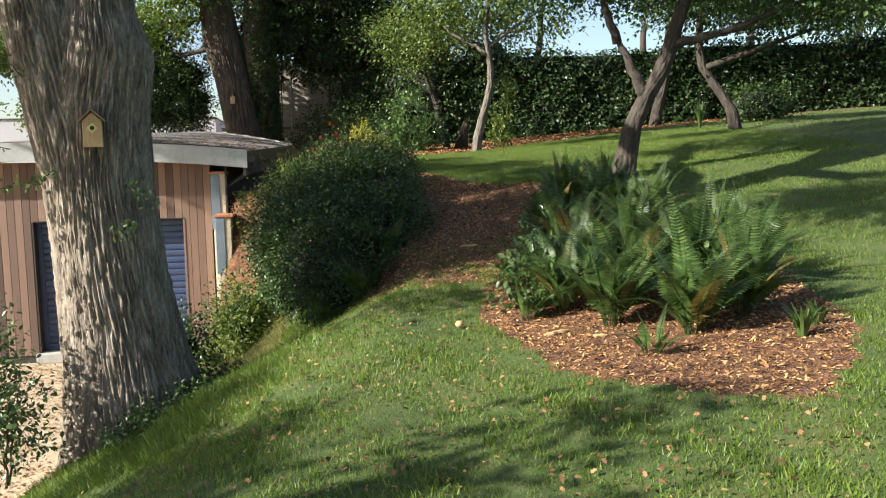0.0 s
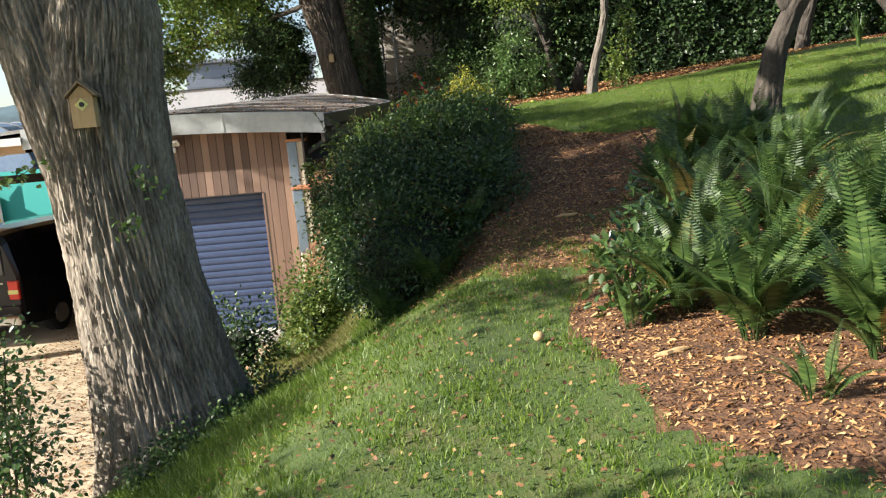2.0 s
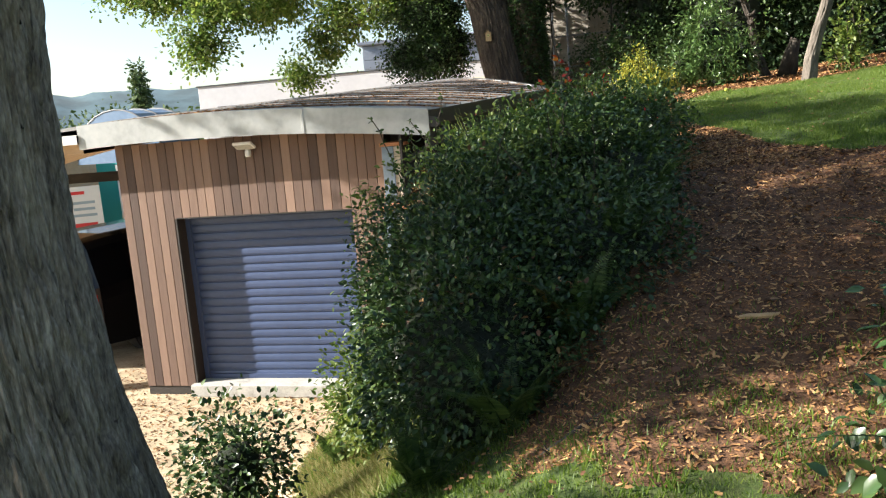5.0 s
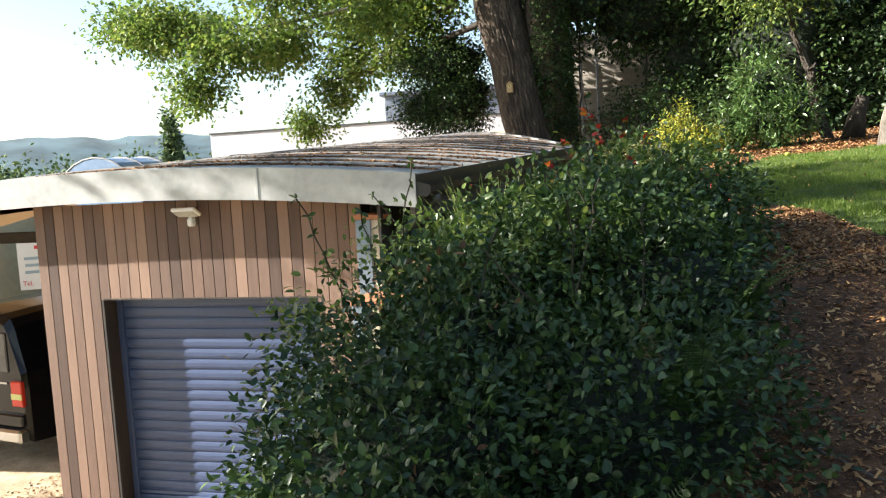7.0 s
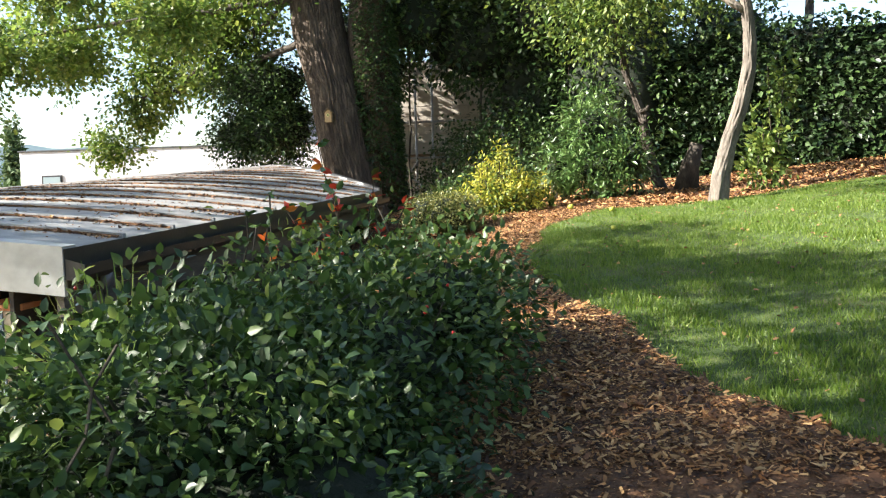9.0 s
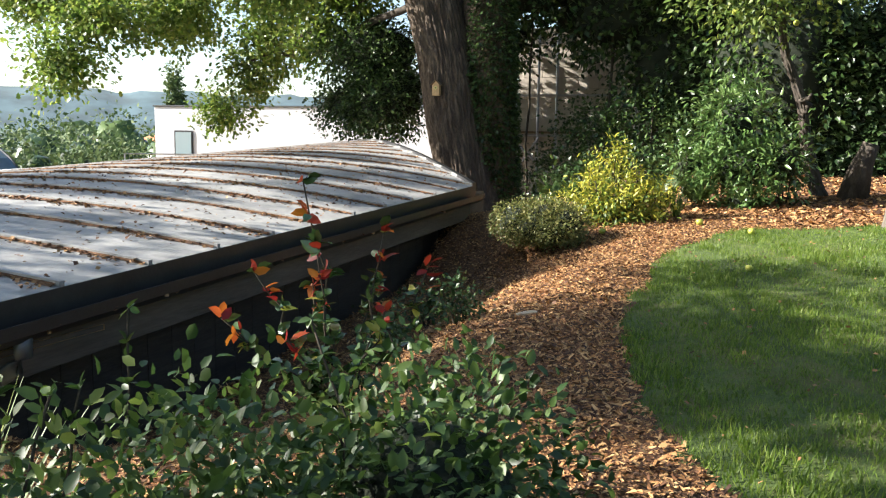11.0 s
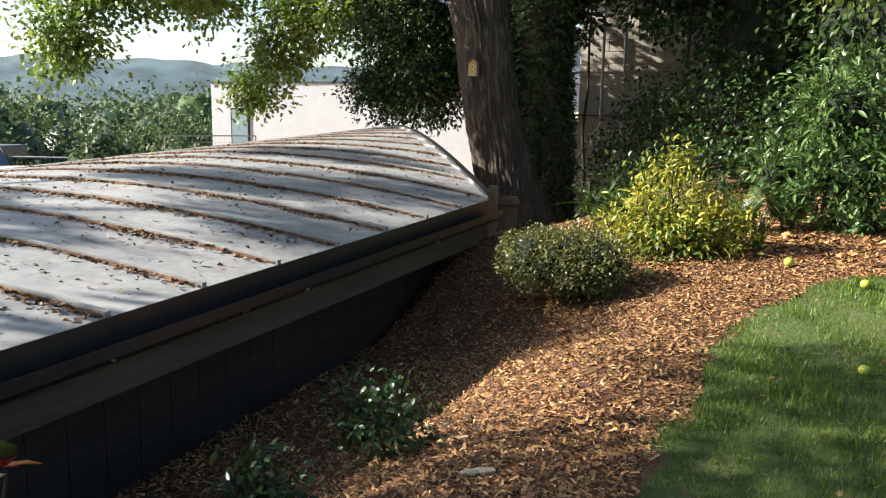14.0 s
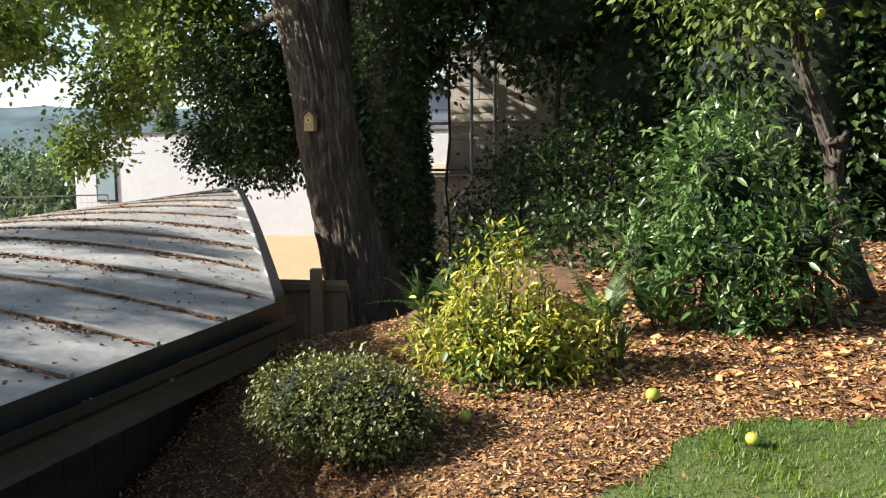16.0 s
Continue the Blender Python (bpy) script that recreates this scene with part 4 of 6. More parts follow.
for p in ((-1.0, 22.2, 4.05), (-0.75, 22.1, 4.25), (-1.2, 22.0, 4.3), (-1.45, 22.1, 3.95), (-1.7, 22.1, 4.2), (-1.05, 22.0, 4.5), (-1.55, 22.2, 4.45), (-0.55, 22.1, 4.6)):
    bm = bmesh.new()
    bmesh.ops.create_uvsphere(bm, u_segments=14, v_segments=10, radius=0.036, matrix=Matrix.Translation(p))
    tagged(part("hanging_apple", bm, M_APPLE, None, smooth=True), "yellow-green apple hanging in the fruit tree", "apple", "hanging apples")

# hedge and dark shrubs behind the lawn
hedge = empty("hedge", (8, 26.5, 2.2), "tall dark clipped hedge behind the lawn", "hedge")
n = 42000
hx, hz = rng.uniform(-1.5, 24, n), rng.uniform(0, 1, n)
top = 4.85 + 0.02 * hx + 0.12 * np.sin(hx * 1.1) + 0.08 * np.sin(hx * 3.1)
hy = 25.9 - 0.10 * hx + 0.22 * fbm(hx, hz * 3, 1.6) + rng.exponential(0.10, n)
hz2 = 1.9 + 0.05 * hx + hz * (top - 1.9 - 0.05 * hx)
P = np.stack([hx, hy, hz2], 1)
D = np.stack([rng.normal(0, 0.6, n), -0.7 + rng.normal(0, 0.4, n), rng.normal(-0.2, 0.5, n)], 1)
fast_mesh("leaves", *scatter(P, D, rng.uniform(0.09, 0.17, n), LEAF2, (0, -0.5, 0.8)), M_LEAF_HEDGE, hedge)
# near-black boxes stand in for the shade deep in the hedge
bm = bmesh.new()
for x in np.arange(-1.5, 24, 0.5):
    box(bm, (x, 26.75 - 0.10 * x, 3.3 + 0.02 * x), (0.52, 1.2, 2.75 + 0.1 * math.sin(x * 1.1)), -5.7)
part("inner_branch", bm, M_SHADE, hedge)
thick = [("laurel_thicket", "dark evergreen thicket at the garden's end", [(-1.5, 26.4, 4.0, 1.5, 0.9, 2.2), (-3.2, 27.2, 4.4, 1.5, 0.9, 2.4), (0.6, 26.6, 4.2, 1.3, 0.8, 1.6)], 15000, 0.12, M_LEAF_DARK),
         ("holly_tree", "tall holly with dark glossy leaves by the block wall", [(-4.6, 26.9, 5.2, 1.4, 0.9, 1.1), (-2.6, 26.2, 5.6, 1.5, 1.0, 0.9), (-6.0, 26.2, 5.6, 1.2, 0.9, 0.9), (-4.5, 26.5, 7, 3, 1.6, 1.2), (-6.9, 27.0, 4.6, 0.8, 0.5, 0.5), (-7.6, 27.2, 5.4, 1.0, 0.6, 0.6)], 17000, 0.13, M_LEAF_DARK),
         ("elder_shrub", "dark leafy shrub in front of the block wall", [(-4.3, 25.7, 2.3, 0.6, 0.5, 0.8), (-5.4, 26.0, 1.7, 0.5, 0.4, 0.75), (-3.6, 25.9, 2.9, 0.8, 0.5, 0.7), (-4.9, 26.2, 2.9, 0.5, 0.4, 0.5), (-3.3, 23.9, 2.05, 0.6, 0.5, 0.45), (-2.5, 24.5, 2.5, 0.7, 0.5, 0.55), (-4.3, 24.3, 1.7, 0.6, 0.5, 0.5)], 8500, 0.085, M_LEAF_DARK)]
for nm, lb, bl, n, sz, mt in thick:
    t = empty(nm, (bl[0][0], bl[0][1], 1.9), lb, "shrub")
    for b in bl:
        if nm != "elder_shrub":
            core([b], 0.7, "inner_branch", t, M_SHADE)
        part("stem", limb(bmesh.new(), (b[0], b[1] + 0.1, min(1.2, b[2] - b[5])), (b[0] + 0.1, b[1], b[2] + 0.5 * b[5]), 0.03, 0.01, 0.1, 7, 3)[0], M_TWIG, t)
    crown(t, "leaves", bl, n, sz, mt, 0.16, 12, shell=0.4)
far_trees = empty("far_woodland", (5, 40, 2), "tall trees behind the hedge, sky showing through", "trees", kind="stuff")
fb = [(x, 34 + 2 * math.sin(x), 8.2, 2.2, 1.6, 2.6 + 0.6 * math.sin(x * 2)) for x in np.arange(-8, 34, 2.6) if x < 1 or x > 13]
crown(far_trees, "leaves", fb, 26000, 0.22, M_LEAF_MID, 0.4, 14)
for x in np.arange(-6, 32, 4.3):
    part("trunk", limb(bmesh.new(), (x, 34.5, 2), (x + 0.4, 34.5, 8), 0.2, 0.1, 0.3, 8, int(x))[0], M_BARK_DARK, far_trees, smooth=True)

# ---- shrubs ----


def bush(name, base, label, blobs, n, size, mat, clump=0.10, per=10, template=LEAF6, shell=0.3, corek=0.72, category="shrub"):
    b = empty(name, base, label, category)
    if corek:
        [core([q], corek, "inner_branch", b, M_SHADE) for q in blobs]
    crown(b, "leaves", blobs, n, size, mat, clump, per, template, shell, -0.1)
    for i, (x, y, z, rx, ry, rz) in enumerate(blobs):
        for k in range(3):
            a = i * 1.3 + k * 2.1
            tip = (x + 0.6 * rx * math.cos(a), y + 0.6 * ry * math.sin(a), z + 0.55 * rz)
            part("stem", tube(bmesh.new(), wander((x + 0.1 * rx * math.cos(a), y + 0.1 * ry * math.sin(a), min(base[2], z - rz * 0.8)), tip, 6, 0.05, k + i), [0.012 * (1 - 0.1 * q) for q in range(7)], 5), M_TWIG, b)
    return b


evergreen = bush("evergreen_shrub", (-2.3, 10.9, 0), "large dark evergreen shrub on the bank beside the garage", [(-2.05, 10.5, 0.52, 0.80, 1.05, 0.92), (-1.8, 11.7, 0.85, 0.95, 1.1, 0.85), (-2.38, 11.6, 0.44, 0.74, 0.85, 0.88), (-1.12, 10.3, 0.60, 0.66, 0.9, 0.68), (-1.2, 11.4, 0.95, 0.55, 0.75, 0.62), (-1.55, 9.35, 0.26, 0.75, 0.8, 0.66), (-1.75, 9.75, 0.5, 0.75, 0.75, 0.66), (-2.05, 10.1, 0.3, 0.62, 0.6, 0.6)], 98000, 0.041, M_LEAF_DARK, 0.055, 11, LEAF6, 0.4, 0.66)
crown(evergreen, "young_leaves", [(-2.05, 10.5, 0.55, 0.80, 1.05, 0.92), (-1.8, 11.7, 0.88, 0.95, 1.1, 0.85), (-1.12, 10.3, 0.62, 0.66, 0.9, 0.68), (-1.6, 9.5, 0.35, 0.75, 0.8, 0.66)], 5200, 0.042, M_LEAF_MID, 0.05, 8, LEAF6, 0.15)
crown(evergreen, "dead_leaves", [(-1.9, 10.6, 0.6, 0.85, 1.1, 0.85), (-1.5, 9.6, 0.35, 0.75, 0.8, 0.6)], 500, 0.04, M_DRYLEAF, 0.04, 4, LEAF6, 0.3, label="dead brown leaves")
rose = bush("rose_shrub", (-1.7, 12.8, 1.0), "mixed green shrub with red hips along the path", [(-1.55, 12.6, 1.3, 0.72, 0.8, 0.55), (-2.4, 12.45, 0.76, 0.75, 0.85, 0.52), (-1.6, 11.6, 1.3, 0.6, 0.7, 0.45), (-1.3, 13.3, 1.45, 0.45, 0.5, 0.42)], 25000, 0.047, M_LEAF_MID, 0.07, 9, LEAF6, 0.6, 0.55)
crown(rose, "light_foliage", [(-1.55, 12.6, 1.38, 0.72, 0.8, 0.55), (-2.5, 12.5, 1.0, 0.8, 0.9, 0.5), (-1.9, 11.6, 1.3, 0.9, 0.9, 0.5), (-2.2, 10.9, 0.9, 0.9, 0.9, 0.7)], 5200, 0.044, M_LEAF_LIGHT, 0.05, 9, LEAF6, 0.12)
bush("box_shrub", (-3.13, 19.1, 1.55), "clipped box bush in the bark mulch", [(-3.36, 19.2, 1.73, 0.27, 0.32, 0.23), (-3.08, 19.25, 1.75, 0.30, 0.34, 0.24), (-2.82, 19.22, 1.73, 0.22, 0.28, 0.21), (-3.18, 19.14, 1.68, 0.32, 0.28, 0.17), (-2.95, 19.14, 1.67, 0.28, 0.26, 0.16)], 13000, 0.028, M_LEAF_BOX, 0.03, 7, LEAF6, 0.3, 0.7)
golden = bush("golden_shrub", (-2.7, 20.2, 1.65), "golden yellow variegated shrub in the mulch", [(-2.66, 20.25, 1.96, 0.42, 0.38, 0.34), (-2.3, 20.35, 1.86, 0.34, 0.30, 0.24), (-2.62, 20.25, 2.42, 0.10, 0.10, 0.18), (-2.85, 20.2, 2.2, 0.12, 0.1, 0.22), (-2.42, 20.3, 2.15, 0.12, 0.1, 0.2), (-2.12, 20.4, 2.02, 0.12, 0.1, 0.16), (-3.0, 20.2, 1.84, 0.28, 0.24, 0.2)], 4600, 0.064, M_LEAF_YELLOW, 0.06, 7, LEAFN, 0.9, 0)
for i in range(9):
    a = i * 0.7
    part("stem", tube(bmesh.new(), wander((-2.62, 20.25, 1.62), (-2.6 + 0.35 * math.cos(a), 20.27 + 0.3 * math.sin(a), 2.05 + 0.2 * math.sin(i * 2.1)), 6, 0.04, i), [0.009] * 7, 5), M_TWIG, golden)
crown(golden, "green_leaves", [(-2.6, 20.25, 1.85, 0.42, 0.38, 0.25)], 1000, 0.06, M_LEAF_LIGHT, 0.07, 7, LEAF6, 0.9)
bush("laurel_shrub", (-1.5, 22.0, 1.85), "glossy green laurel shrub at the bed's edge", [(-1.6, 22.0, 2.85, 0.5, 0.5, 0.62), (-1.5, 21.9, 2.3, 0.68, 0.55, 0.42), (-2.1, 21.8, 2.3, 0.36, 0.36, 0.26), (-1.0, 21.9, 2.4, 0.33, 0.33, 0.5), (-1.45, 21.65, 1.9, 0.4, 0.3, 0.18)], 5200, 0.10, M_LEAF_LAUREL, 0.08, 9, LEAFN, 0.7, 0.4)
bush("bank_shrub", (-3.1, 10.7, -0.7), "pale green shrub at the foot of the bank", [(-3.1, 10.75, -0.45, 0.42, 0.42, 0.45), (-3.0, 10.45, -0.6, 0.32, 0.3, 0.3)], 5000, 0.05, M_LEAF_LIGHT, 0.09, 8, LEAF6, 0.7, 0.4)
bush("trunk_shrub", (-3.2, 9.0, -0.8), "small dark shrub behind the oak's foot", [(-3.35, 9.2, -0.55, 0.4, 0.4, 0.45)], 2200, 0.05, M_LEAF_DARK, 0.08, 8, LEAF6, 0.6, 0.4)
for x, y in ((-2.85, 7.15), (-2.6, 7.45), (-2.45, 7.95), (-2.95, 6.85)):
    z = float(ground_z(x, y))
    bush("ground_ivy", (x, y, z), "low dark ivy round the foot of the oak", [(x, y, z + 0.05, 0.28, 0.28, 0.10)], 650, 0.045, M_LEAF_DARK, 0.05, 7, LEAF2, 0.6, 0)
bush("yard_shrub", (-4.2, 6.9, -1.2), "thin-stemmed glossy shrub beside the yard", [(-4.35, 6.9, -0.15, 0.4, 0.38, 0.5), (-4.05, 6.7, -0.6, 0.42, 0.38, 0.45), (-4.65, 6.7, -0.75, 0.4, 0.4, 0.4)], 3600, 0.055, M_LEAF_HOLLY, 0.10, 7, LEAF6, 0.9, 0)

# ---- background ----
whb = empty("white_house", (-26, 37, YARD), "white rendered building with a flat roof beyond the yard", "house")
wd = Vector((0.978, 0.208, 0))
wn = Vector((-0.208, 0.978, 0))
W0 = Vector((-26.4, 36.6, 0))
c = W0 + wd * 7.25 + wn * 4
boxpart("wall", (c.x, c.y, -0.2), (14.5, 8, 8.2), M_RENDER, whb, 12, 0.02)
boxpart("roof", (c.x, c.y, 3.92), (14.6, 8.1, 0.06), M_GUTTER, whb, 12, 0.01)
wnd = boxpart("window", W0 + wd * 1.35 + Vector((0, 0, 2.2)) - wn * 0.01, (0.86, 0.06, 1.45), M_INK, whb, 12)
boxpart("pane", W0 + wd * 1.35 + Vector((0, 0, 2.2)) - wn * 0.05, (0.72, 0.02, 1.31), M_PANE, wnd, 12, 0)


# ---- ferns ----


def frond(base, ang, length, lean, rnd):
    """One frond: an arching rib with tapering leaflets on both sides. Returns arrays."""
    n = 44
    t = np.linspace(0, 1, n)
    out = lean * length * (0.25 * t + 0.75 * t ** 2)
    up = length * (t * (1.0 - 0.35 * lean) - 0.42 * lean * t ** 3)
    sw = 0.06 * length * rnd * t ** 2
    R = np.stack([base[0] + out * math.cos(ang) - sw * math.sin(ang), base[1] + out * math.sin(ang) + sw * math.cos(ang), base[2] + up], 1)
    tan = unit(np.gradient(R, axis=0))
    sidev = unit(np.cross(tan, np.array([math.cos(ang), math.sin(ang), 2.0])))
    k = np.arange(5, n)
    f = (k - 5) / (n - 6)
    ln = length * 0.115 * np.clip(np.minimum(0.35 + f * 3.0, (1.06 - f) * 1.35), 0.05, 1)
    P, D, S = [], [], []
    for sgn in (-1, 1):
        P.append(R[k])
        D.append(sidev[k] * sgn + tan[k] * 0.35 + np.array([0, 0, -0.12]))
        S.append(ln)
    nrm = unit(np.cross(sidev, tan))[np.tile(k, 2)]
    P, D, S = np.concatenate(P), unit(np.concatenate(D)), np.concatenate(S)
    X = unit(np.cross(D, nrm))
    tv = np.array([(0, 0, 0), (-0.085, 0.2, 0.0), (-0.07, 0.62, -0.03), (0, 1, -0.10), (0.07, 0.62, -0.03), (0.085, 0.2, 0.0)])
    tt = np.array([(0, 5, 1), (1, 5, 4), (1, 4, 2), (2, 4, 3)])
    V = P[:, None] + S[:, None, None] * (tv[None, :, 0:1] * X[:, None] * 1.25 + tv[None, :, 1:2] * D[:, None] + tv[None, :, 2:3] * nrm[:, None])
    T = tt[None] + (np.arange(len(P)) * 6)[:, None, None]
    rib = [(R[i], 0.0045 * (1 - 0.7 * t[i])) for i in range(n)]
    rv, rt = [], []
    for i, (c, r) in enumerate(rib):
        for q in range(3):
            a = q * math.tau / 3
            rv.append(c + r * (sidev[i] * math.cos(a) + np.cross(sidev[i], tan[i]) * math.sin(a)))
        if i:
            for q in range(3):
                a0, a1, b0, b1 = 3 * i - 3 + q, 3 * i - 3 + (q + 1) % 3, 3 * i + q, 3 * i + (q + 1) % 3
                rt += [(a0, a1, b1), (a0, b1, b0)]
    return join([(V.reshape(-1, 3), T.reshape(-1, 3)), (np.array(rv), np.array(rt))])


def fern(x, y, size, n, label, brown=0.06, group=""):
    z = float(ground_z(x, y))
    f = empty("fern", (x, y, z), label, "fern", group)
    for i in range(n):
        ang = i * math.tau / n * 1.0 + rng.normal(0, 0.35) + (0 if i % 2 else 0.5)
        lean = np.clip(rng.normal(0.5, 0.2), 0.12, 0.95)
        L = size * rng.uniform(0.75, 1.15)
        V, T = frond((x + 0.05 * math.cos(ang), y + 0.05 * math.sin(ang), z - 0.01), ang, L, lean, rng.normal())
        fast_mesh("frond", V, T, M_FERN_BROWN if rng.random() < brown else M_FERN, f)
    return f


F1 = "large green shield fern with upright arching fronds in mulch"
for x, y, s in ((1.05, 6.0, 1.05), (1.55, 5.75, 1.1), (2.05, 6.1, 1.1), (0.75, 6.7, 0.9), (1.3, 6.7, 1.15), (1.85, 6.9, 1.2), (2.3, 6.9, 1.1), (0.95, 7.5, 1.05), (1.6, 7.7, 1.15), (2.3, 7.8, 1.1), (1.1, 8.5, 1.1), (1.75, 8.8, 1.15), (0.95, 9.4, 1.0), (1.5, 9.9, 1.15), (2.1, 9.6, 1.0), (1.3, 10.6, 1.0), (1.9, 10.8, 0.95)):
    fern(x + rng.normal(0, 0.05), y + rng.normal(0, 0.05), s * 0.9, 25, F1, 0.05, "ferns in the mulch bed")
fern(0.45, 6.55, 0.5, 12, "small bright green fern at the mulch edge", 0.0, "ferns in the mulch bed")
fern(1.15, 5.25, 0.35, 9, "small bright green fern at the mulch edge", 0.0, "ferns in the mulch bed")
for x, y, s in ((-1.2, 8.75, 0.6), (-1.0, 9.4, 0.6), (-0.95, 10.2, 0.58), (-0.95, 11.1, 0.58), (-1.6, 8.5, 0.5)):
    fern(x, y, s * 1.25, 15, "dark fern under the evergreen shrub", 0.03, "ferns under the shrub")
for x, y, s in ((-1.95, 21.6, 0.75), (-2.3, 21.3, 0.7), (-3.2, 21.0, 0.8), (-3.7, 21.3, 0.7)):
    fern(x, y, s, 12, "green fern behind the golden shrub", 0.0, "ferns behind the golden shrub")
fern(-3.45, 10.6, 0.5, 10, "pale fern at the foot of the bank", 0.0)

# low leaves among the ferns
bl = [(x, y, float(ground_z(x, y)) + 0.2, 0.35, 0.35, 0.25) for x, y in ((0.55, 6.9), (0.7, 7.8), (1.9, 6.3), (0.8, 8.9))]
for i, b in enumerate(bl):
    bush("ground_cover", (b[0], b[1], b[2] - 0.2), "low leafy plant between the ferns", [b], 450, 0.07, M_LEAF_HOLLY if i % 2 else M_LEAF_MID, 0.06, 6, LEAF6, 0.9, 0)


def tuft(x, y, n, size, mat, name="grass_tuft", label="tuft of strap-like green leaves", spread=0.6):
    z = float(ground_z(x, y))
    t = empty(name, (x, y, z), label, "plant")
    parts = []
    for i in range(n):
        a, L = rng.uniform(0, math.tau), size * rng.uniform(0.6, 1.1)
        ln = rng.uniform(0.2, 1.0) * spread
        c = np.array([math.cos(a), math.sin(a), 0])
        s = np.array([-math.sin(a), math.cos(a), 0])
        p = [np.array([x, y, z]) + c * (0.03 + ln * L * q ** 2) + np.array([0, 0, L * (q - 0.45 * ln * q ** 2)]) for q in (0, 0.35, 0.7, 1)]
        w = [0.010, 0.012, 0.009, 0.001]
        V = np.array([pp + sg * ww * s for pp, ww in zip(p, w) for sg in (-1, 1)])
        T = np.array([(0, 1, 3), (0, 3, 2), (2, 3, 5), (2, 5, 4), (4, 5, 7), (4, 7, 6)])
        parts.append((V, T))
    fast_mesh("leaves", *join(parts), mat, t)
    return t


tuft(2.15, 5.35, 34, 0.25, M_FERN)
tuft(2.35, 5.6, 20, 0.22, M_FERN)
tuft(-2.15, 10.1, 60, 0.45, M_LEAF_LIGHT)
tuft(-1.95, 10.35, 40, 0.4, M_LEAF_LIGHT)
for x, y in ((-2.7, 12.62), (-2.52, 12.45)):
    tuft(x, y, 110, 1.38 * (1.42 - float(ground_z(x, y))), M_LEAF_LIGHT, spread=0.55)
tuft(-2.0, 20.6, 26, 0.35, M_LEAF_LIGHT)
tuft(5.6, 20.4, 70, 0.75, M_LEAF_MID, label="clump of tall grey-green leaves before the hedge", spread=0.3)

# ---- red-tipped photinia ----
ph = empty("photinia", (-2.2, 14.2, 1.3), "young photinia with red and orange new leaves beside the roof", "shrub")
tips = [(-2.38, 14.13, 2.35), (-2.1, 14.35, 2.12), (-2.55, 14.0, 1.95), (-2.25, 14.05, 2.05), (-2.45, 14.3, 1.85), (-2.0, 14.2, 1.8), (-2.65, 13.9, 1.75), (-2.3, 13.9, 1.7), (-1.95, 14.5, 1.95), (-2.2, 14.5, 1.9)]
G, Rr, O = [], [], []
for i, tp in enumerate(tips):
    pts = wander((-2.22 + 0.05 * math.cos(i), 14.2 + 0.05 * math.sin(i), 1.25), tp, 8, 0.10, i)
    part("stem", tube(bmesh.new(), pts, [0.008 * (1 - 0.07 * q) for q in range(9)], 6), M_TWIG, ph, smooth=True)
    for q in range(2, 9):
        for _ in range(7 if q < 7 else 5):
            d = np.array([rng.normal(), rng.normal(), rng.normal(0.45, 0.5)])
            dest = Rr if (q >= 7 and rng.random() < 0.6) else O if (q >= 6 and rng.random() < 0.25) else G
            dest.append((np.array(pts[q]) + rng.normal(0, 0.012, 3), d))
for nm, lst, mt, lb in (("green_foliage", G, M_LEAF_HOLLY, ""), ("red_foliage", Rr, M_LEAF_RED, "glowing red new leaves"), ("orange_foliage", O, M_LEAF_YELLOW, "yellowing leaves")):
    P, D = np.array([a for a, _ in lst]), np.array([b for _, b in lst])
    fast_mesh(nm, *scatter(P, D, rng.uniform(0.055, 0.09, len(P)), LEAF6, spread=0.8), mt, ph, lb)
# small weed shrubs under the gutter
for x, y in ((-3.0, 15.9), (-2.75, 16.5), (-3.2, 16.9)):
    z = float(ground_z(x, y))
    bush("seedling_shrub", (x, y, z), "small dark seedling shrub in the shaded mulch", [(x, y, z + 0.16, 0.22, 0.2, 0.17)], 380, 0.045, M_LEAF_DARK, 0.05, 6, LEAF6, 0.9, 0)

# twigs and hips that stand out of the shrubs
for i in range(46):
    x, y = rng.uniform(-2.9, -1.1), rng.uniform(10.2, 13.1)
    z0 = 0.9 + 0.28 * (y - 10.2) * 0.4 + 0.25
    a = Vector((x, y, z0))
    b = a + Vector((rng.normal(0, 0.2), rng.normal(0, 0.2), rng.uniform(0.3, 0.62)))
    if i % 3 == 0:
        t = empty("shoot", a, "thin upright shoot with small leaves above the shrub", "plant")
        pts = wander(a, b, 6, 0.06, i)
        part("stem", tube(bmesh.new(), pts, [0.004] * 7, 5), M_TWIG, t)
        P = np.repeat(np.array([p[:] for p in pts[2:]]), 4, 0)
        fast_mesh("leaves", *scatter(P, rng.normal(0, 1, P.shape) + np.array([0, 0, 0.4]), rng.uniform(0.03, 0.05, len(P)), LEAF6), M_LEAF_MID, t)
hb = bmesh.new()
for i in range(26):
    k = rng.integers(0, 2)
    c = np.array([[-1.55, 12.6, 1.25], [-2.6, 12.5, 1.1]])[k] + unit(rng.normal(0, 1, (1, 3)) + np.array([[0.4, -0.6, 0.5]]))[0] * np.array([[0.70, 0.82, 0.55], [0.92, 0.92, 0.6]])[k]
    bmesh.ops.create_icosphere(hb, subdivisions=2, radius=0.008, matrix=Matrix.Translation(c))
hips = part("rose_hips", hb, M_BERRY, None, kind="stuff", smooth=True)
tagged(hips, "small red rose hips scattered over the shrub", "berries")

# ---- bird boxes ----


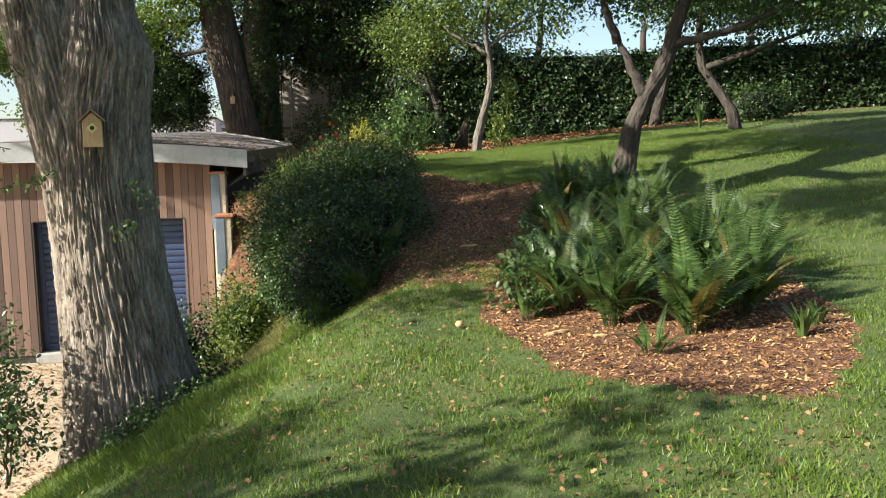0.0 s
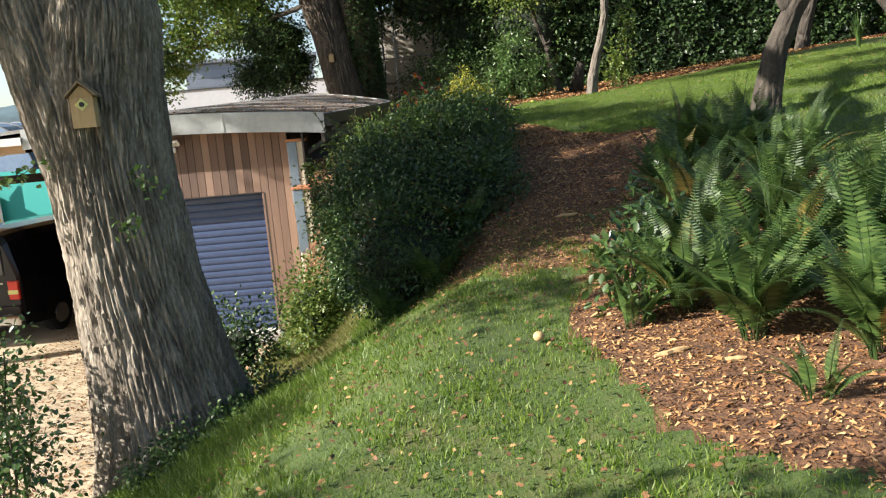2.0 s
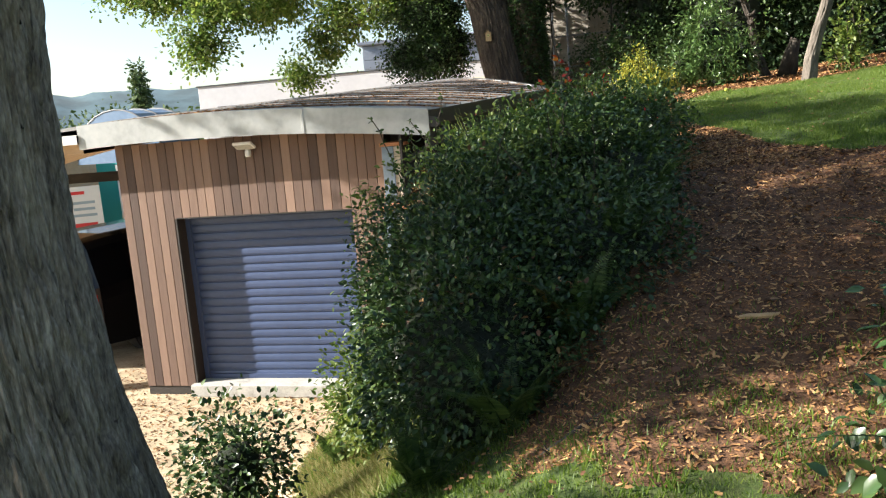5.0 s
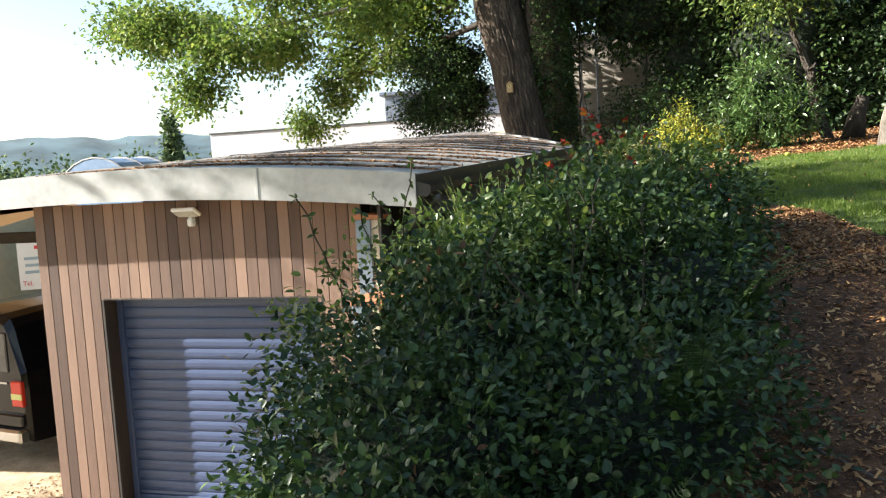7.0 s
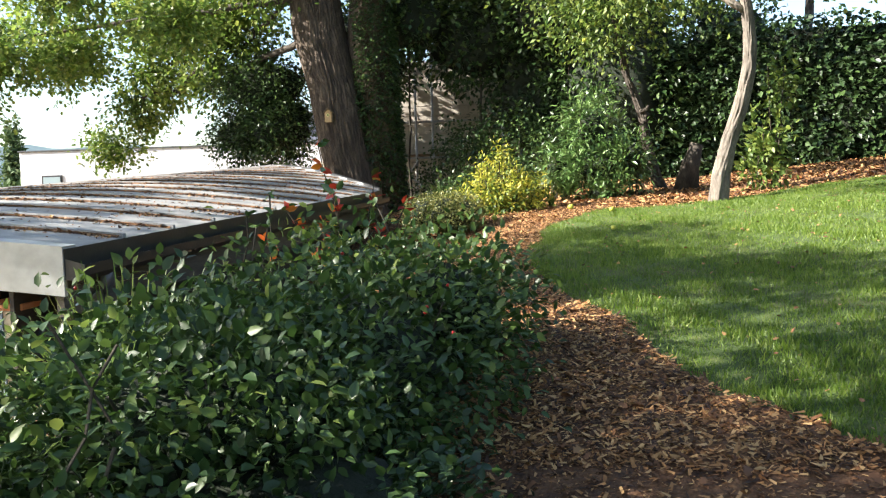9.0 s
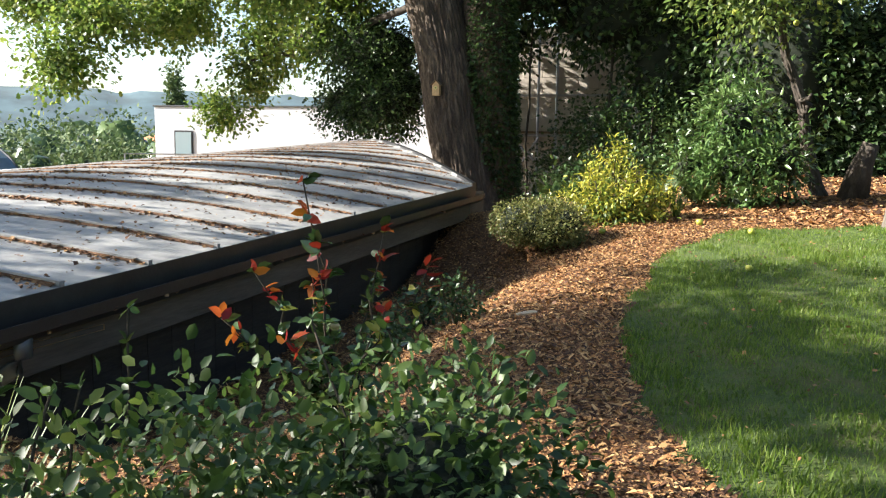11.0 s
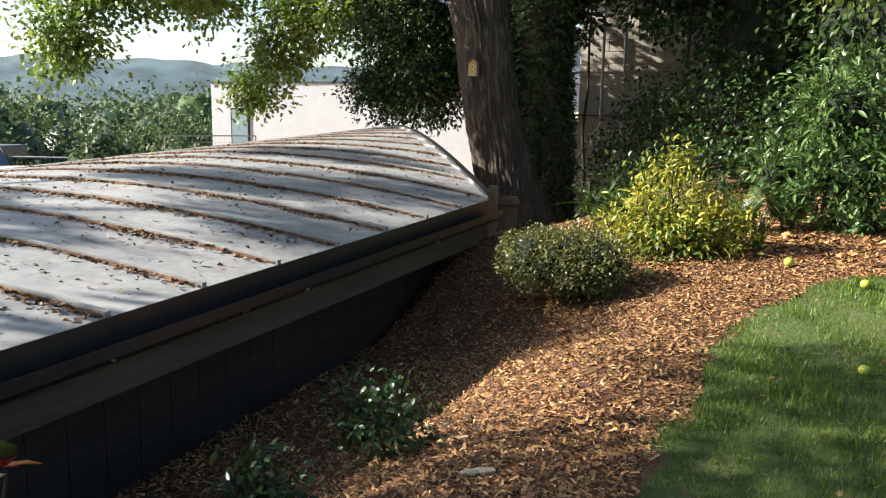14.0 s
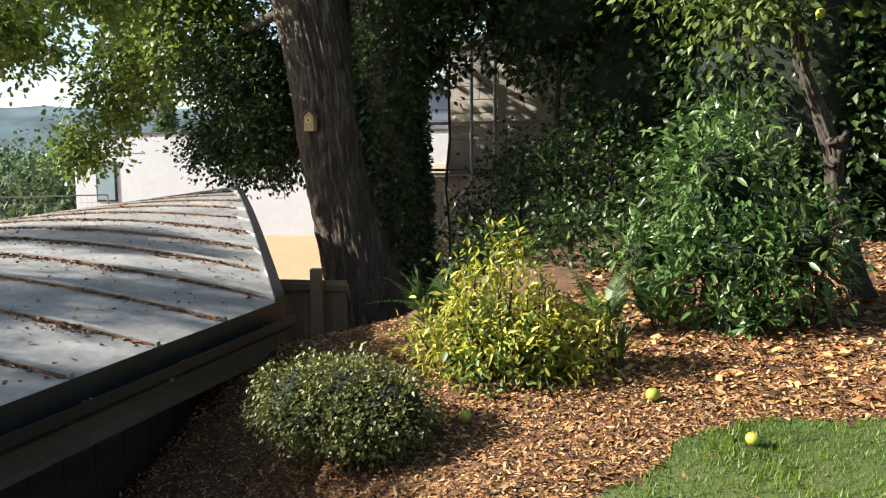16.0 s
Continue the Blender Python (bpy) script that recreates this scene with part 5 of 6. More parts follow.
def bird_box(c, rz, s, label):
    m = Matrix.Translation(c) @ Matrix.Rotation(radians(rz), 4, "Z")
    b = empty("bird_box", c, label, "bird box")

    def bx(name, p, d, mat, lab="", rot=None, par=None):
        r = Matrix.Rotation(radians(rz), 3, "Z") @ (rot or Matrix.Identity(3))
        return boxpart(name, m @ Vector([q * s for q in p]), [q * s for q in d], mat, par or b, label=lab, rot=r, bevel=0.002)
    bx("side", (-0.075, 0.0, 0.0), (0.014, 0.13, 0.22), M_BOX)
    bx("side", (0.075, 0.0, 0.0), (0.014, 0.13, 0.22), M_BOX)
    bx("front_panel", (0, -0.066, 0.0), (0.164, 0.014, 0.23), M_BOX)
    bx("back_panel", (0, 0.066, 0.02), (0.164, 0.014, 0.26), M_BOX)
    bm = bmesh.new()
    v = [bm.verts.new(m @ (Vector(p) * s)) for p in ((-0.082, -0.072, 0.115), (0.082, -0.072, 0.115), (0, -0.072, 0.195), (-0.082, 0.07, 0.115), (0.082, 0.07, 0.115), (0, 0.07, 0.195))]
    bm.faces.new((v[0], v[1], v[2]))
    bm.faces.new((v[5], v[4], v[3]))
    bm.faces.new((v[0], v[3], v[4], v[1]))
    part("gable", bm, M_BOX, b)
    bx("roof_board", (-0.058, -0.01, 0.165), (0.155, 0.20, 0.014), M_FENCE, "weathered roof board", Matrix.Rotation(radians(-44), 3, "Y"))
    bx("roof_board", (0.058, -0.01, 0.165), (0.155, 0.20, 0.014), M_FENCE, "weathered roof board", Matrix.Rotation(radians(44), 3, "Y"))
    pl = bx("hole_plate", (0, -0.076, 0.055), (0.068, 0.006, 0.068), M_PLATEPALE, "pale yellow hole plate", Matrix.Rotation(radians(45), 3, "Y"))
    bm = bmesh.new()
    bmesh.ops.create_cone(bm, cap_ends=True, segments=16, radius1=0.019 * s, radius2=0.019 * s, depth=0.006 * s, matrix=m @ Matrix.Translation(Vector((0, -0.081, 0.055)) * s) @ Matrix.Rotation(radians(90), 4, "X"))
    part("entrance_hole", bm, M_INK, pl)
    return b


M_PLATEPALE = plain("pale_yellow_plate", (0.62, 0.58, 0.20), 0.5)
bird_box((-3.28, 7.11, 1.81), 22, 0.96, "small pale timber bird box with gabled roof on the oak")
bird_box((-6.98, 24.34, 3.47), 12, 0.8, "small timber bird box on the ivy-clad oak")

# ---- van ----
van = empty("van", (-10.4, 16.2, YARD), "black panel van parked with its rear doors to the yard", "van")
VX, VY, VZ = -10.4, 13.75, YARD


def van_ring(y, w, z0, z1, top):
    """Rounded cross-section of the body."""
    p = [(-w, z0), (-w * 1.0, (z0 + z1) * 0.45), (-w * 0.985, z0 + (z1 - z0) * 0.55), (-top, z1 - 0.16), (-top + 0.06, z1 - 0.05), (-top + 0.20, z1), (0, z1 + 0.02)]
    p = p + [(-a, b) for a, b in p[-2::-1]]
    return [Vector((VX + a, VY + y, VZ + b)) for a, b in p]


bm = bmesh.new()
secs = [(0.0, 0.90, 0.36, 1.84, 0.72), (0.06, 0.94, 0.32, 1.92, 0.78), (0.5, 0.95, 0.28, 1.95, 0.80), (3.2, 0.95, 0.28, 1.95, 0.80), (3.9, 0.93, 0.28, 1.55, 0.76), (4.3, 0.92, 0.28, 1.12, 0.78), (4.9, 0.80, 0.35, 0.95, 0.66)]
rings = [[bm.verts.new(p) for p in van_ring(*s)] for s in secs]
for r0, r1 in zip(rings, rings[1:]):
    for k in range(len(r0) - 1):
        bm.faces.new((r0[k], r0[k + 1], r1[k + 1], r1[k]))
    bm.faces.new((r0[-1], r0[0], r1[0], r1[-1]))
bm.faces.new(rings[0][::-1])
bm.faces.new(rings[-1])
bmesh.ops.recalc_face_normals(bm, faces=bm.faces)
body = part("body", bm, M_BLACK, van, "glossy black body", smooth=False)
boxpart("rear_window", (VX, VY - 0.006, VZ + 1.45), (1.36, 0.03, 0.50), M_GLASS, van, bevel=0.012)
boxpart("wiper", (VX - 0.1, VY - 0.03, VZ + 1.22), (0.55, 0.012, 0.015), M_INK, van)
for sx in (-1, 1):
    tl = boxpart("tail_light", (VX + sx * 0.83, VY - 0.015, VZ + 0.94), (0.20, 0.06, 0.32), M_REDLENS, van, bevel=0.012, label="red tail light with pale band")
    boxpart("reflector_band", (VX + sx * 0.83, VY - 0.048, VZ + 0.91), (0.19, 0.008, 0.07), M_PLATEPALE, tl, bevel=0)
pl = boxpart("number_plate", (VX + 0.05, VY - 0.03, VZ + 0.86), (0.52, 0.02, 0.115), M_PLATE, van, bevel=0.003, label="yellow number plate")
for i in range(7):
    if i != 4:
        boxpart("character", (VX + 0.05 - 0.21 + i * 0.07, VY - 0.042, VZ + 0.86), (0.04, 0.004, 0.075), M_INK, pl, bevel=0)
boxpart("rear_bumper", (VX, VY - 0.05, VZ + 0.42), (1.86, 0.16, 0.17), M_CHROME, van, bevel=0.03, label="bright metal rear bumper")
boxpart("step_bar", (VX, VY - 0.02, VZ + 0.60), (1.82, 0.08, 0.16), M_BLACK, van, bevel=0.02)
boxpart("badge", (VX + 0.55, VY - 0.01, VZ + 1.06), (0.16, 0.012, 0.03), M_CHROME, van, bevel=0.003)
for sx in (-1, 1):
    for yy in (0.95, 3.95):
        bm = bmesh.new()
        bmesh.ops.create_cone(bm, cap_ends=True, segments=28, radius1=0.33, radius2=0.33, depth=0.22, matrix=Matrix.Translation((VX + sx * 0.83, VY + yy, VZ + 0.33)) @ Matrix.Rotation(radians(90), 4, "Y"))
        bmesh.ops.bevel(bm, geom=[e for e in bm.edges if len(e.link_faces) == 2 and e.calc_face_angle() > 1], offset=0.03, segments=2, affect="EDGES")
        wh = part("wheel", bm, M_TYRE, van, "black tyre")
        bm = bmesh.new()
        bmesh.ops.create_cone(bm, cap_ends=True, segments=20, radius1=0.20, radius2=0.17, depth=0.03, matrix=Matrix.Translation((VX + sx * 0.95, VY + yy, VZ + 0.33)) @ Matrix.Rotation(radians(90 * sx), 4, "Y"))
        part("rim", bm, M_CHROME, wh)

# ---- beyond the carport ----
hoard = boxpart("site_hoarding", (-15.5, 24.5, 0.05), (9.0, 0.06, 2.6), M_TEAL, None, 8, 0.01)
tagged(hoard, "teal mesh site hoarding behind the carport", "hoarding")


def board_sign(name, c, w, h, rz, bands, label):
    t = empty(name, (c[0], c[1], YARD), label, "sign")
    boxpart("panel", c, (w, 0.03, h), M_WHITE, t, rz)
    R = Matrix.Rotation(radians(rz), 3, "Z")
    for x, z, bw, bh, mt in bands:
        boxpart("marking", Vector(c) + R @ Vector((x * w, -0.02, z * h)), (bw * w, 0.006, bh * h), mt, t, rz, 0)
    boxpart("sign_post", (c[0], c[1] + 0.05, (YARD + c[2]) / 2), (0.07, 0.05, c[2] - YARD + h * 0.5), M_FENCE, t, rz)
    return t


M_SIGNBLUE = plain("sign_blue", (0.03, 0.12, 0.50), 0.5)
M_SIGNRED = plain("sign_red", (0.60, 0.03, 0.03), 0.5)
M_SIGNGREY = plain("sign_grey", (0.30, 0.38, 0.42), 0.5)
board_sign("safety_sign", (-18.4, 23.75, -0.05), 1.0, 2.1, 20, [(0, 0.34, 0.86, 0.24, M_SIGNBLUE), (0, 0.10, 0.86, 0.06, M_INK), (0, -0.03, 0.86, 0.10, M_SIGNRED), (0, -0.17, 0.86, 0.12, M_PLATE), (0, -0.36, 0.86, 0.16, M_SIGNBLUE)], "site safety sign with blue, red and yellow bands")
adv = board_sign("trade_sign", (-19.3, 22.1, -0.15), 1.7, 1.3, 40, [(0, 0.36, 0.5, 0.07, M_SIGNRED), (-0.2, 0.14, 0.42, 0.06, M_SIGNGREY), (0.22, 0.14, 0.36, 0.06, M_SIGNGREY), (-0.2, 0.0, 0.40, 0.06, M_SIGNGREY), (0.22, 0.0, 0.34, 0.06, M_SIGNGREY), (-0.2, -0.14, 0.42, 0.06, M_SIGNGREY), (0.22, -0.14, 0.38, 0.06, M_SIGNGREY), (0.1, -0.36, 0.6, 0.09, M_SIGNRED)], "white trade sign board with faded lines of text")
txt = bpy.data.curves.new("sign_word", "FONT")
txt.body, txt.size, txt.extrude = "Tel.", 0.17, 0.002
tw = new("sign_word", txt)
txt.materials.append(M_SIGNRED)
tw.matrix_world = pose(-19.3 - 0.78 * math.cos(radians(40)) + 0.03, 22.1 - 0.78 * math.sin(radians(40)) - 0.03, -0.15 - 0.53, 90, 0, 40)
mount(tw, adv)
hb = [(x, 15.2 + 0.1 * x + 1.4, -0.75, 0.6, 0.5, 0.75) for x in np.arange(-16.5, -12.2, 0.7)]
bush("low_hedge", (-14, 15, YARD), "low light green hedge beside the parking place", hb, 9000, 0.06, M_LEAF_LIGHT, 0.09, 8, LEAF2, 0.3, 0.7, "hedge")
lb = empty("bungalow", (-24, 21, YARD), "low beige building with a dark eave", "house")
boxpart("wall", (-24.5, 22.0, 0.0), (7.5, 5, 3.2), M_STONE, lb, 12, 0.01)
boxpart("roof", (-24.5, 22.0, 1.75), (8.2, 5.8, 0.25), M_GUTTER, lb, 12, 0.02)
# blue-tinted barrel rooflight on the roof next door
M_BLUEGLASS = material("blue_sheet", [(0.10, 0.15, 0.23), (0.15, 0.21, 0.30)], 0.25, 1, 0.03)
dome = empty("barrel_rooflight", (-14.7, 20.3, 1.3), "blue-grey curved rooflight on the roof next door", "rooflight", kind="structure")
bm = bmesh.new()
rows = []
for i in range(15):
    a = math.pi * i / 14
    rows.append([bm.verts.new((-14.7 + 1.35 * math.cos(a) * 1.0 + 0.1 * q, 19.7 + 1.2 * q, 1.2 + 1.22 * math.sin(a))) for q in (0, 1)])
for r0, r1 in zip(rows, rows[1:]):
    bm.faces.new((r0[0], r0[1], r1[1], r1[0]))
bm.faces.new([r[0] for r in rows][::-1])
bm.faces.new([r[1] for r in rows])
part("curved_sheet", bm, M_BLUEGLASS, dome, smooth=False)
for q in (0.0, 0.5, 1.0):
    pts = [(-14.7 + 1.36 * math.cos(math.pi * i / 14) + 0.1 * q, 19.7 + 1.2 * q, 1.2 + 1.23 * math.sin(math.pi * i / 14)) for i in range(15)]
    part("rib", tube(bmesh.new(), pts, [0.02] * 15, 5), M_GUTTER, dome)

# ---- site fence panels, beyond the roof ----
for i in range(6):
    p0 = Vector((-19.2, 25.6, 0)) + Vector((-0.79, -0.38, 0)) * (i - 1) * 2.6 if i > 0 else Vector((-19.6, 28.8, 0))
    d = Vector((-0.79, -0.38, 0)).normalized() if i else Vector((0.6, 0.8, 0))
    f = empty("mesh_fence_panel", p0, "galvanised wire mesh site fence panel", "fence", "site fence")
    z0, z1 = -0.4, 1.62
    if i == 0:
        z0, z1 = 0.6, 2.1
    p1 = p0 + d * 2.5
    for a in (p0, p1):
        part("post", tube(bmesh.new(), [(a.x, a.y, z0 - 1), (a.x, a.y, z1)], [0.022] * 2, 8), M_STEEL, f)
    for z in (z0, z1):
        part("rail", tube(bmesh.new(), [(p0.x, p0.y, z), (p1.x, p1.y, z)], [0.018] * 2, 8), M_STEEL, f)
    bm = bmesh.new()
    for k in range(1, 20):
        a = p0 + d * 2.5 * k / 20
        tube(bm, [(a.x, a.y, z0), (a.x, a.y, z1)], [0.004] * 2, 3, False)
    for k in range(1, 8):
        z = z0 + (z1 - z0) * k / 8
        tube(bm, [(p0.x, p0.y, z), (p1.x, p1.y, z)], [0.004] * 2, 3, False)
    part("wire_mesh", bm, M_STEEL, f)

# ---- timber fence behind the garage ----
fence = empty("timber_fence", (-5.6, 21.6, 0.6), "weathered timber fence panel and post behind the garage", "fence")
fa, fd = Vector((-5.12, 22.3, 0)), Vector((-0.954, -0.30, 0))
for k in range(12):
    a = fa + fd * (0.075 + k * 0.15)
    boxpart("fence_board", (a.x, a.y, 1.25), (0.146, 0.02, 1.2), M_FENCE, fence, 17.5, 0.002)
for z in (0.9, 1.78):
    a = fa + fd * 0.9 - Vector((-0.30, 0.954, 0)) * 0.03
    boxpart("fence_rail", (a.x, a.y, z), (1.85, 0.04, 0.07), M_FENCE, fence, 17.5, 0.003)
for q in (0.28, 1.7):
    a = fa + fd * q - Vector((-0.30, 0.954, 0)) * 0.09
    boxpart("fence_post", (a.x, a.y, 1.3), (0.10, 0.10, 1.35), M_FENCE, fence, 17.5, 0.004)

# ---- half-built block house with scaffold ----
block = empty("block_house", (-6, 28.5, 0.2), "half-built concrete block house behind the trees", "house")
boxpart("wall", (-7.35, 28.62, 1.1), (2.7, 0.2, 3.2), M_BLOCK, block, 8, 0.004)
boxpart("wall", (-4.55, 29.05, 2.3), (5.2, 0.2, 5.6), M_BLOCK, block, 8, 0.004)
bme = bmesh.new()
box(bme, (0, 0, 0), (0.44, 0.05, 0.215), 0, 0.006)
bmesh_data = bpy.data.meshes.new("block")
bme.to_mesh(bmesh_data)
bme.free()
bmesh_data.materials.append(M_BLOCK)
d8 = Vector((math.cos(radians(8)), math.sin(radians(8)), 0))
n8 = Vector((math.sin(radians(8)), -math.cos(radians(8)), 0))
for base, L, z0, rows8 in ((Vector((-7.35, 28.62, 0)), 2.7, 0.75, 9), (Vector((-4.55, 29.05, 0)), 5.2, 1.2, 15)):
    for r in range(rows8):
        k = int(L / 0.45)
        for c in range(k):
            off = -L / 2 + 0.225 + c * 0.45 + (0.11 if r % 2 else -0.0)
            p = base + d8 * off + n8 * 0.105
            ob = new("block", bmesh_data)
            ob.matrix_basis = pose(p.x, p.y, z0 + r * 0.225, 0, 0, 8)
            mount(ob, block)
boxpart("rendered_wall", (-8.9, 32.5, 0.6), (4.0, 0.2, 4.6), M_STONE, block, 8, 0.01)
sc = empty("scaffold", (-7, 27.9, 0.3), "galvanised tube scaffold with boards against the block wall", "scaffold")
for x, y in ((-7.7, 27.9), (-6.45, 28.1), (-6.05, 28.15), (-4.4, 28.4)):
    part("standard", tube(bmesh.new(), [(x, y, 0.2), (x, y, 5.2)], [0.028] * 2, 8), M_STEEL, sc)
for z in (1.5, 2.75, 3.6):
    part("ledger", tube(bmesh.new(), [(-8.4, 27.85, z), (-3.6, 28.5, z)], [0.026] * 2, 8), M_STEEL, sc)
part("brace", tube(bmesh.new(), [(-7.7, 27.88, 0.7), (-6.4, 28.05, 2.7)], [0.026] * 2, 8), M_STEEL, sc)
part("brace", tube(bmesh.new(), [(-7.0, 27.95, 2.7), (-5.4, 28.2, 1.2)], [0.026] * 2, 8), M_STEEL, sc)
for k in range(3):
    boxpart("scaffold_board", (-7.0, 28.15 + k * 0.2, 2.82), (2.9, 0.19, 0.04), M_FENCE, sc, 8, 0.004)
bag = bush("blue_sack", (-5.0, 25.3, 1.1), "crumpled bright blue plastic sack", [(-5.0, 25.3, 1.15, 0.22, 0.15, 0.14)], 4, 0.01, M_BLUEBAG, 0.02, 2, LEAF2, 0.1, 0, "sack")
core([(-5.0, 25.3, 1.18, 0.22, 0.15, 0.14)], 1.0, "sack_body", bag, M_BLUEBAG, 0.25)
# grey clad building far behind
gc = empty("grey_house", (-25, 53, -2), "grey clad house seen between leaves", "house")
boxpart("wall", (-22.5, 55, 1.5), (8, 6, 9.5), M_GREYCLAD, gc, 20, 0.02)
boxpart("roof", (-22.5, 55, 6.4), (8.6, 6.6, 0.25), M_GREYCLAD, gc, 20, 0.05)
for k in range(14):
    p = Vector((-22.5, 55, -1.5 + k * 0.55)) + Matrix.Rotation(radians(20), 3, "Z") @ Vector((0, -3.03, 0))
    boxpart("weatherboard", p, (8.02, 0.05, 0.52), M_GREYCLAD, gc, 20, 0.01)


# ---- distance: valley trees, houses, hills ----
M_FARLEAF = material("valley_leaf", [(0.05, 0.085, 0.03), (0.085, 0.13, 0.045), (0.13, 0.16, 0.06)], 0.8, 0.3, 0, island=0.5, translucent=0.2)


def valley(name, cx, cy, n, r, top, label, leaf=0.5, cnt=9000):
    t = empty(name, (cx, cy, -3), label, "trees", kind="stuff")
    bl = []
    for i in range(n):
        a = rng.uniform(0, math.tau)
        q = math.sqrt(rng.random())
        w = rng.uniform(0.25, 0.45) * r
        bl.append((cx + r * q * math.cos(a), cy + r * q * math.sin(a), top - w * 0.9 + rng.normal(0, 0.08 * r) - 0.3 * w, w, w, w))
    core([(x, y, z - rz * 0.8, rx * 0.9, ry * 0.9, rz * 1.7) for x, y, z, rx, ry, rz in bl], 0.9, "inner_branch", t, M_LEAF_DARK)
    crown(t, "leaves", bl, cnt, leaf, M_FARLEAF, 0.12 * r * 0.5, 10, LEAF2, 0.3)
    return t


valley("valley_thicket", -46, 44, 12, 9, 2.9, "dense green thicket below the yard", 0.35, 16000)
valley("valley_thicket", -33, 42, 8, 5, 2.2, "dense green thicket below the yard", 0.3, 9000)
valley("valley_thicket", -62, 46, 12, 11, 3.2, "dense green thicket below the yard", 0.4, 9000)
valley("valley_thicket", -58, 66, 10, 11, 3.6, "dense green thicket below the yard", 0.45, 9000)
valley("valley_thicket", -80, 95, 10, 16, 1.5, "rough green scrub in the valley", 0.7, 7000)
valley("valley_thicket", -120, 90, 10, 20, 3.6, "rough green scrub in the valley", 0.8, 7000)
valley("valley_thicket", -150, 150, 12, 28, 4.0, "rough green scrub in the valley", 1.1, 7000)
valley("valley_thicket", -26, 62, 8, 9, 2.4, "dense green thicket below the yard", 0.4, 6000)
valley("valley_thicket", -60, 120, 10, 20, 1.5, "rough green scrub in the valley", 0.8, 6000)
valley("yard_end_trees", -36, 20, 8, 8, 2.4, "green trees beyond the yard", 0.35, 8000)
for bx, by, br, bt, bs in ((-230, 215, 55, 6, 1.8), (-300, 330, 80, 9, 2.4), (-150, 330, 70, 8, 2.4), (-420, 300, 90, 12, 2.8), (-330, 180, 60, 7, 2.2)):
    valley("valley_woods", bx, by, 16, br, bt, "belt of woods far down the valley", bs, 5000)
pop = empty("poplar", (-188, 202, -10), "tall slim poplar in the valley", "tree")
crown(pop, "crown", [(-188, 202, 2 + k * 4, 3.6 - 0.35 * k, 3.6 - 0.35 * k, 4) for k in range(6)], 3000, 1.3, M_FARLEAF, 0.8, 8)
tube_bm = tube(bmesh.new(), [(-188, 202, -20), (-188, 202, 20)], [0.6, 0.1], 6)
part("trunk", tube_bm, M_BARK_DARK, pop)


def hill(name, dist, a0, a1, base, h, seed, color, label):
    """A far ridge of wooded hills, beyond 600 m, haze painted into its color."""
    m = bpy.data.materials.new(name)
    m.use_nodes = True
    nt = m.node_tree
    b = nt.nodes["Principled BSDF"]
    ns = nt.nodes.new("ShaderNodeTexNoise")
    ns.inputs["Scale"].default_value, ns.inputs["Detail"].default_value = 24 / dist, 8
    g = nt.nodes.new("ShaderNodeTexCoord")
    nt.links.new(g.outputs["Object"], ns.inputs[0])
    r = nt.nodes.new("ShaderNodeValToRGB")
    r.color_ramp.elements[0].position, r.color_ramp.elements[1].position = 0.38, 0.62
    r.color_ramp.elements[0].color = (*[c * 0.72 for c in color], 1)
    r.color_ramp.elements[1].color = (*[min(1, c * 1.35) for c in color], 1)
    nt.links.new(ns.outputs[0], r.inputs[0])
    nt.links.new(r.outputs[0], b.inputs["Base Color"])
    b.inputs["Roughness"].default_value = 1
    n = 220
    V, T = [], []
    for i in range(n + 1):
        a = radians(a0 + (a1 - a0) * i / n)
        k = h * (0.74 + 0.16 * noise.noise(Vector((i * 0.022, seed, 0))) + 0.06 * noise.noise(Vector((i * 0.3, seed, 3))) + 0.02 * noise.noise(Vector((i * 1.3, seed, 6))))
        for d, z in ((dist * 0.8, base), (dist, base + k * 0.8), (dist * 1.05, base + k), (dist * 1.4, base)):
            V.append((-d * math.sin(a), d * math.cos(a), z))
    for i in range(n):
        for q in range(3):
            T.append((4 * i + q, 4 * i + q + 1, 4 * i + 5 + q, 4 * i + 4 + q))
    return tagged(fast_mesh(name, np.array(V), np.array(T), m, smooth=True), label, "hills", kind="structure")


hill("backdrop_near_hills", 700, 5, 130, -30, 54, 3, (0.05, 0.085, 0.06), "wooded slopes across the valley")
# blue base colour stands in for haze on the far hills
hill("backdrop_far_hills", 1900, 0, 140, -40, 205, 8, (0.055, 0.092, 0.105), "distant wooded hills, coloured blue for haze")
for k in range(26):
    a, d = radians(rng.uniform(25, 75)), rng.uniform(170, 420)
    x, y = -d * math.sin(a), d * math.cos(a)
    h = empty("town_house", (x, y, -24), "small pale house in the valley town", "house", "valley houses")
    s = rng.uniform(0.8, 1.3)
    zb = -4.5 + d * 0.012
    boxpart("wall", (x, y, zb - 4), (9 * s, 7 * s, 12), M_WHITE if k % 2 else M_STONE, h, rng.uniform(0, 90), 0.05)
    bm = bmesh.new()
    bmesh.ops.create_cone(bm, cap_ends=True, segments=4, radius1=7 * s, radius2=1.5, depth=3, matrix=Matrix.Translation((x, y, zb + 3.4)) @ Matrix.Rotation(rng.uniform(0, 1.5), 4, "Z"))
    part("roof", bm, M_GUTTER if k % 3 else M_BRICK, h)
for x, y, L in ((-118, 128, 30), (-142, 118, 22), (-95, 132, 16)):
    h = empty("industrial_shed", (x, y, -12), "long pale industrial shed in the valley", "shed")
    boxpart("wall", (x, y, -3.5), (L, 10, 7), M_GREYCLAD, h, 40, 0.05)
    boxpart("roof", (x, y, 0.3), (L + 0.6, 10.6, 0.5), M_ROOFPALE, h, 40, 0.05)

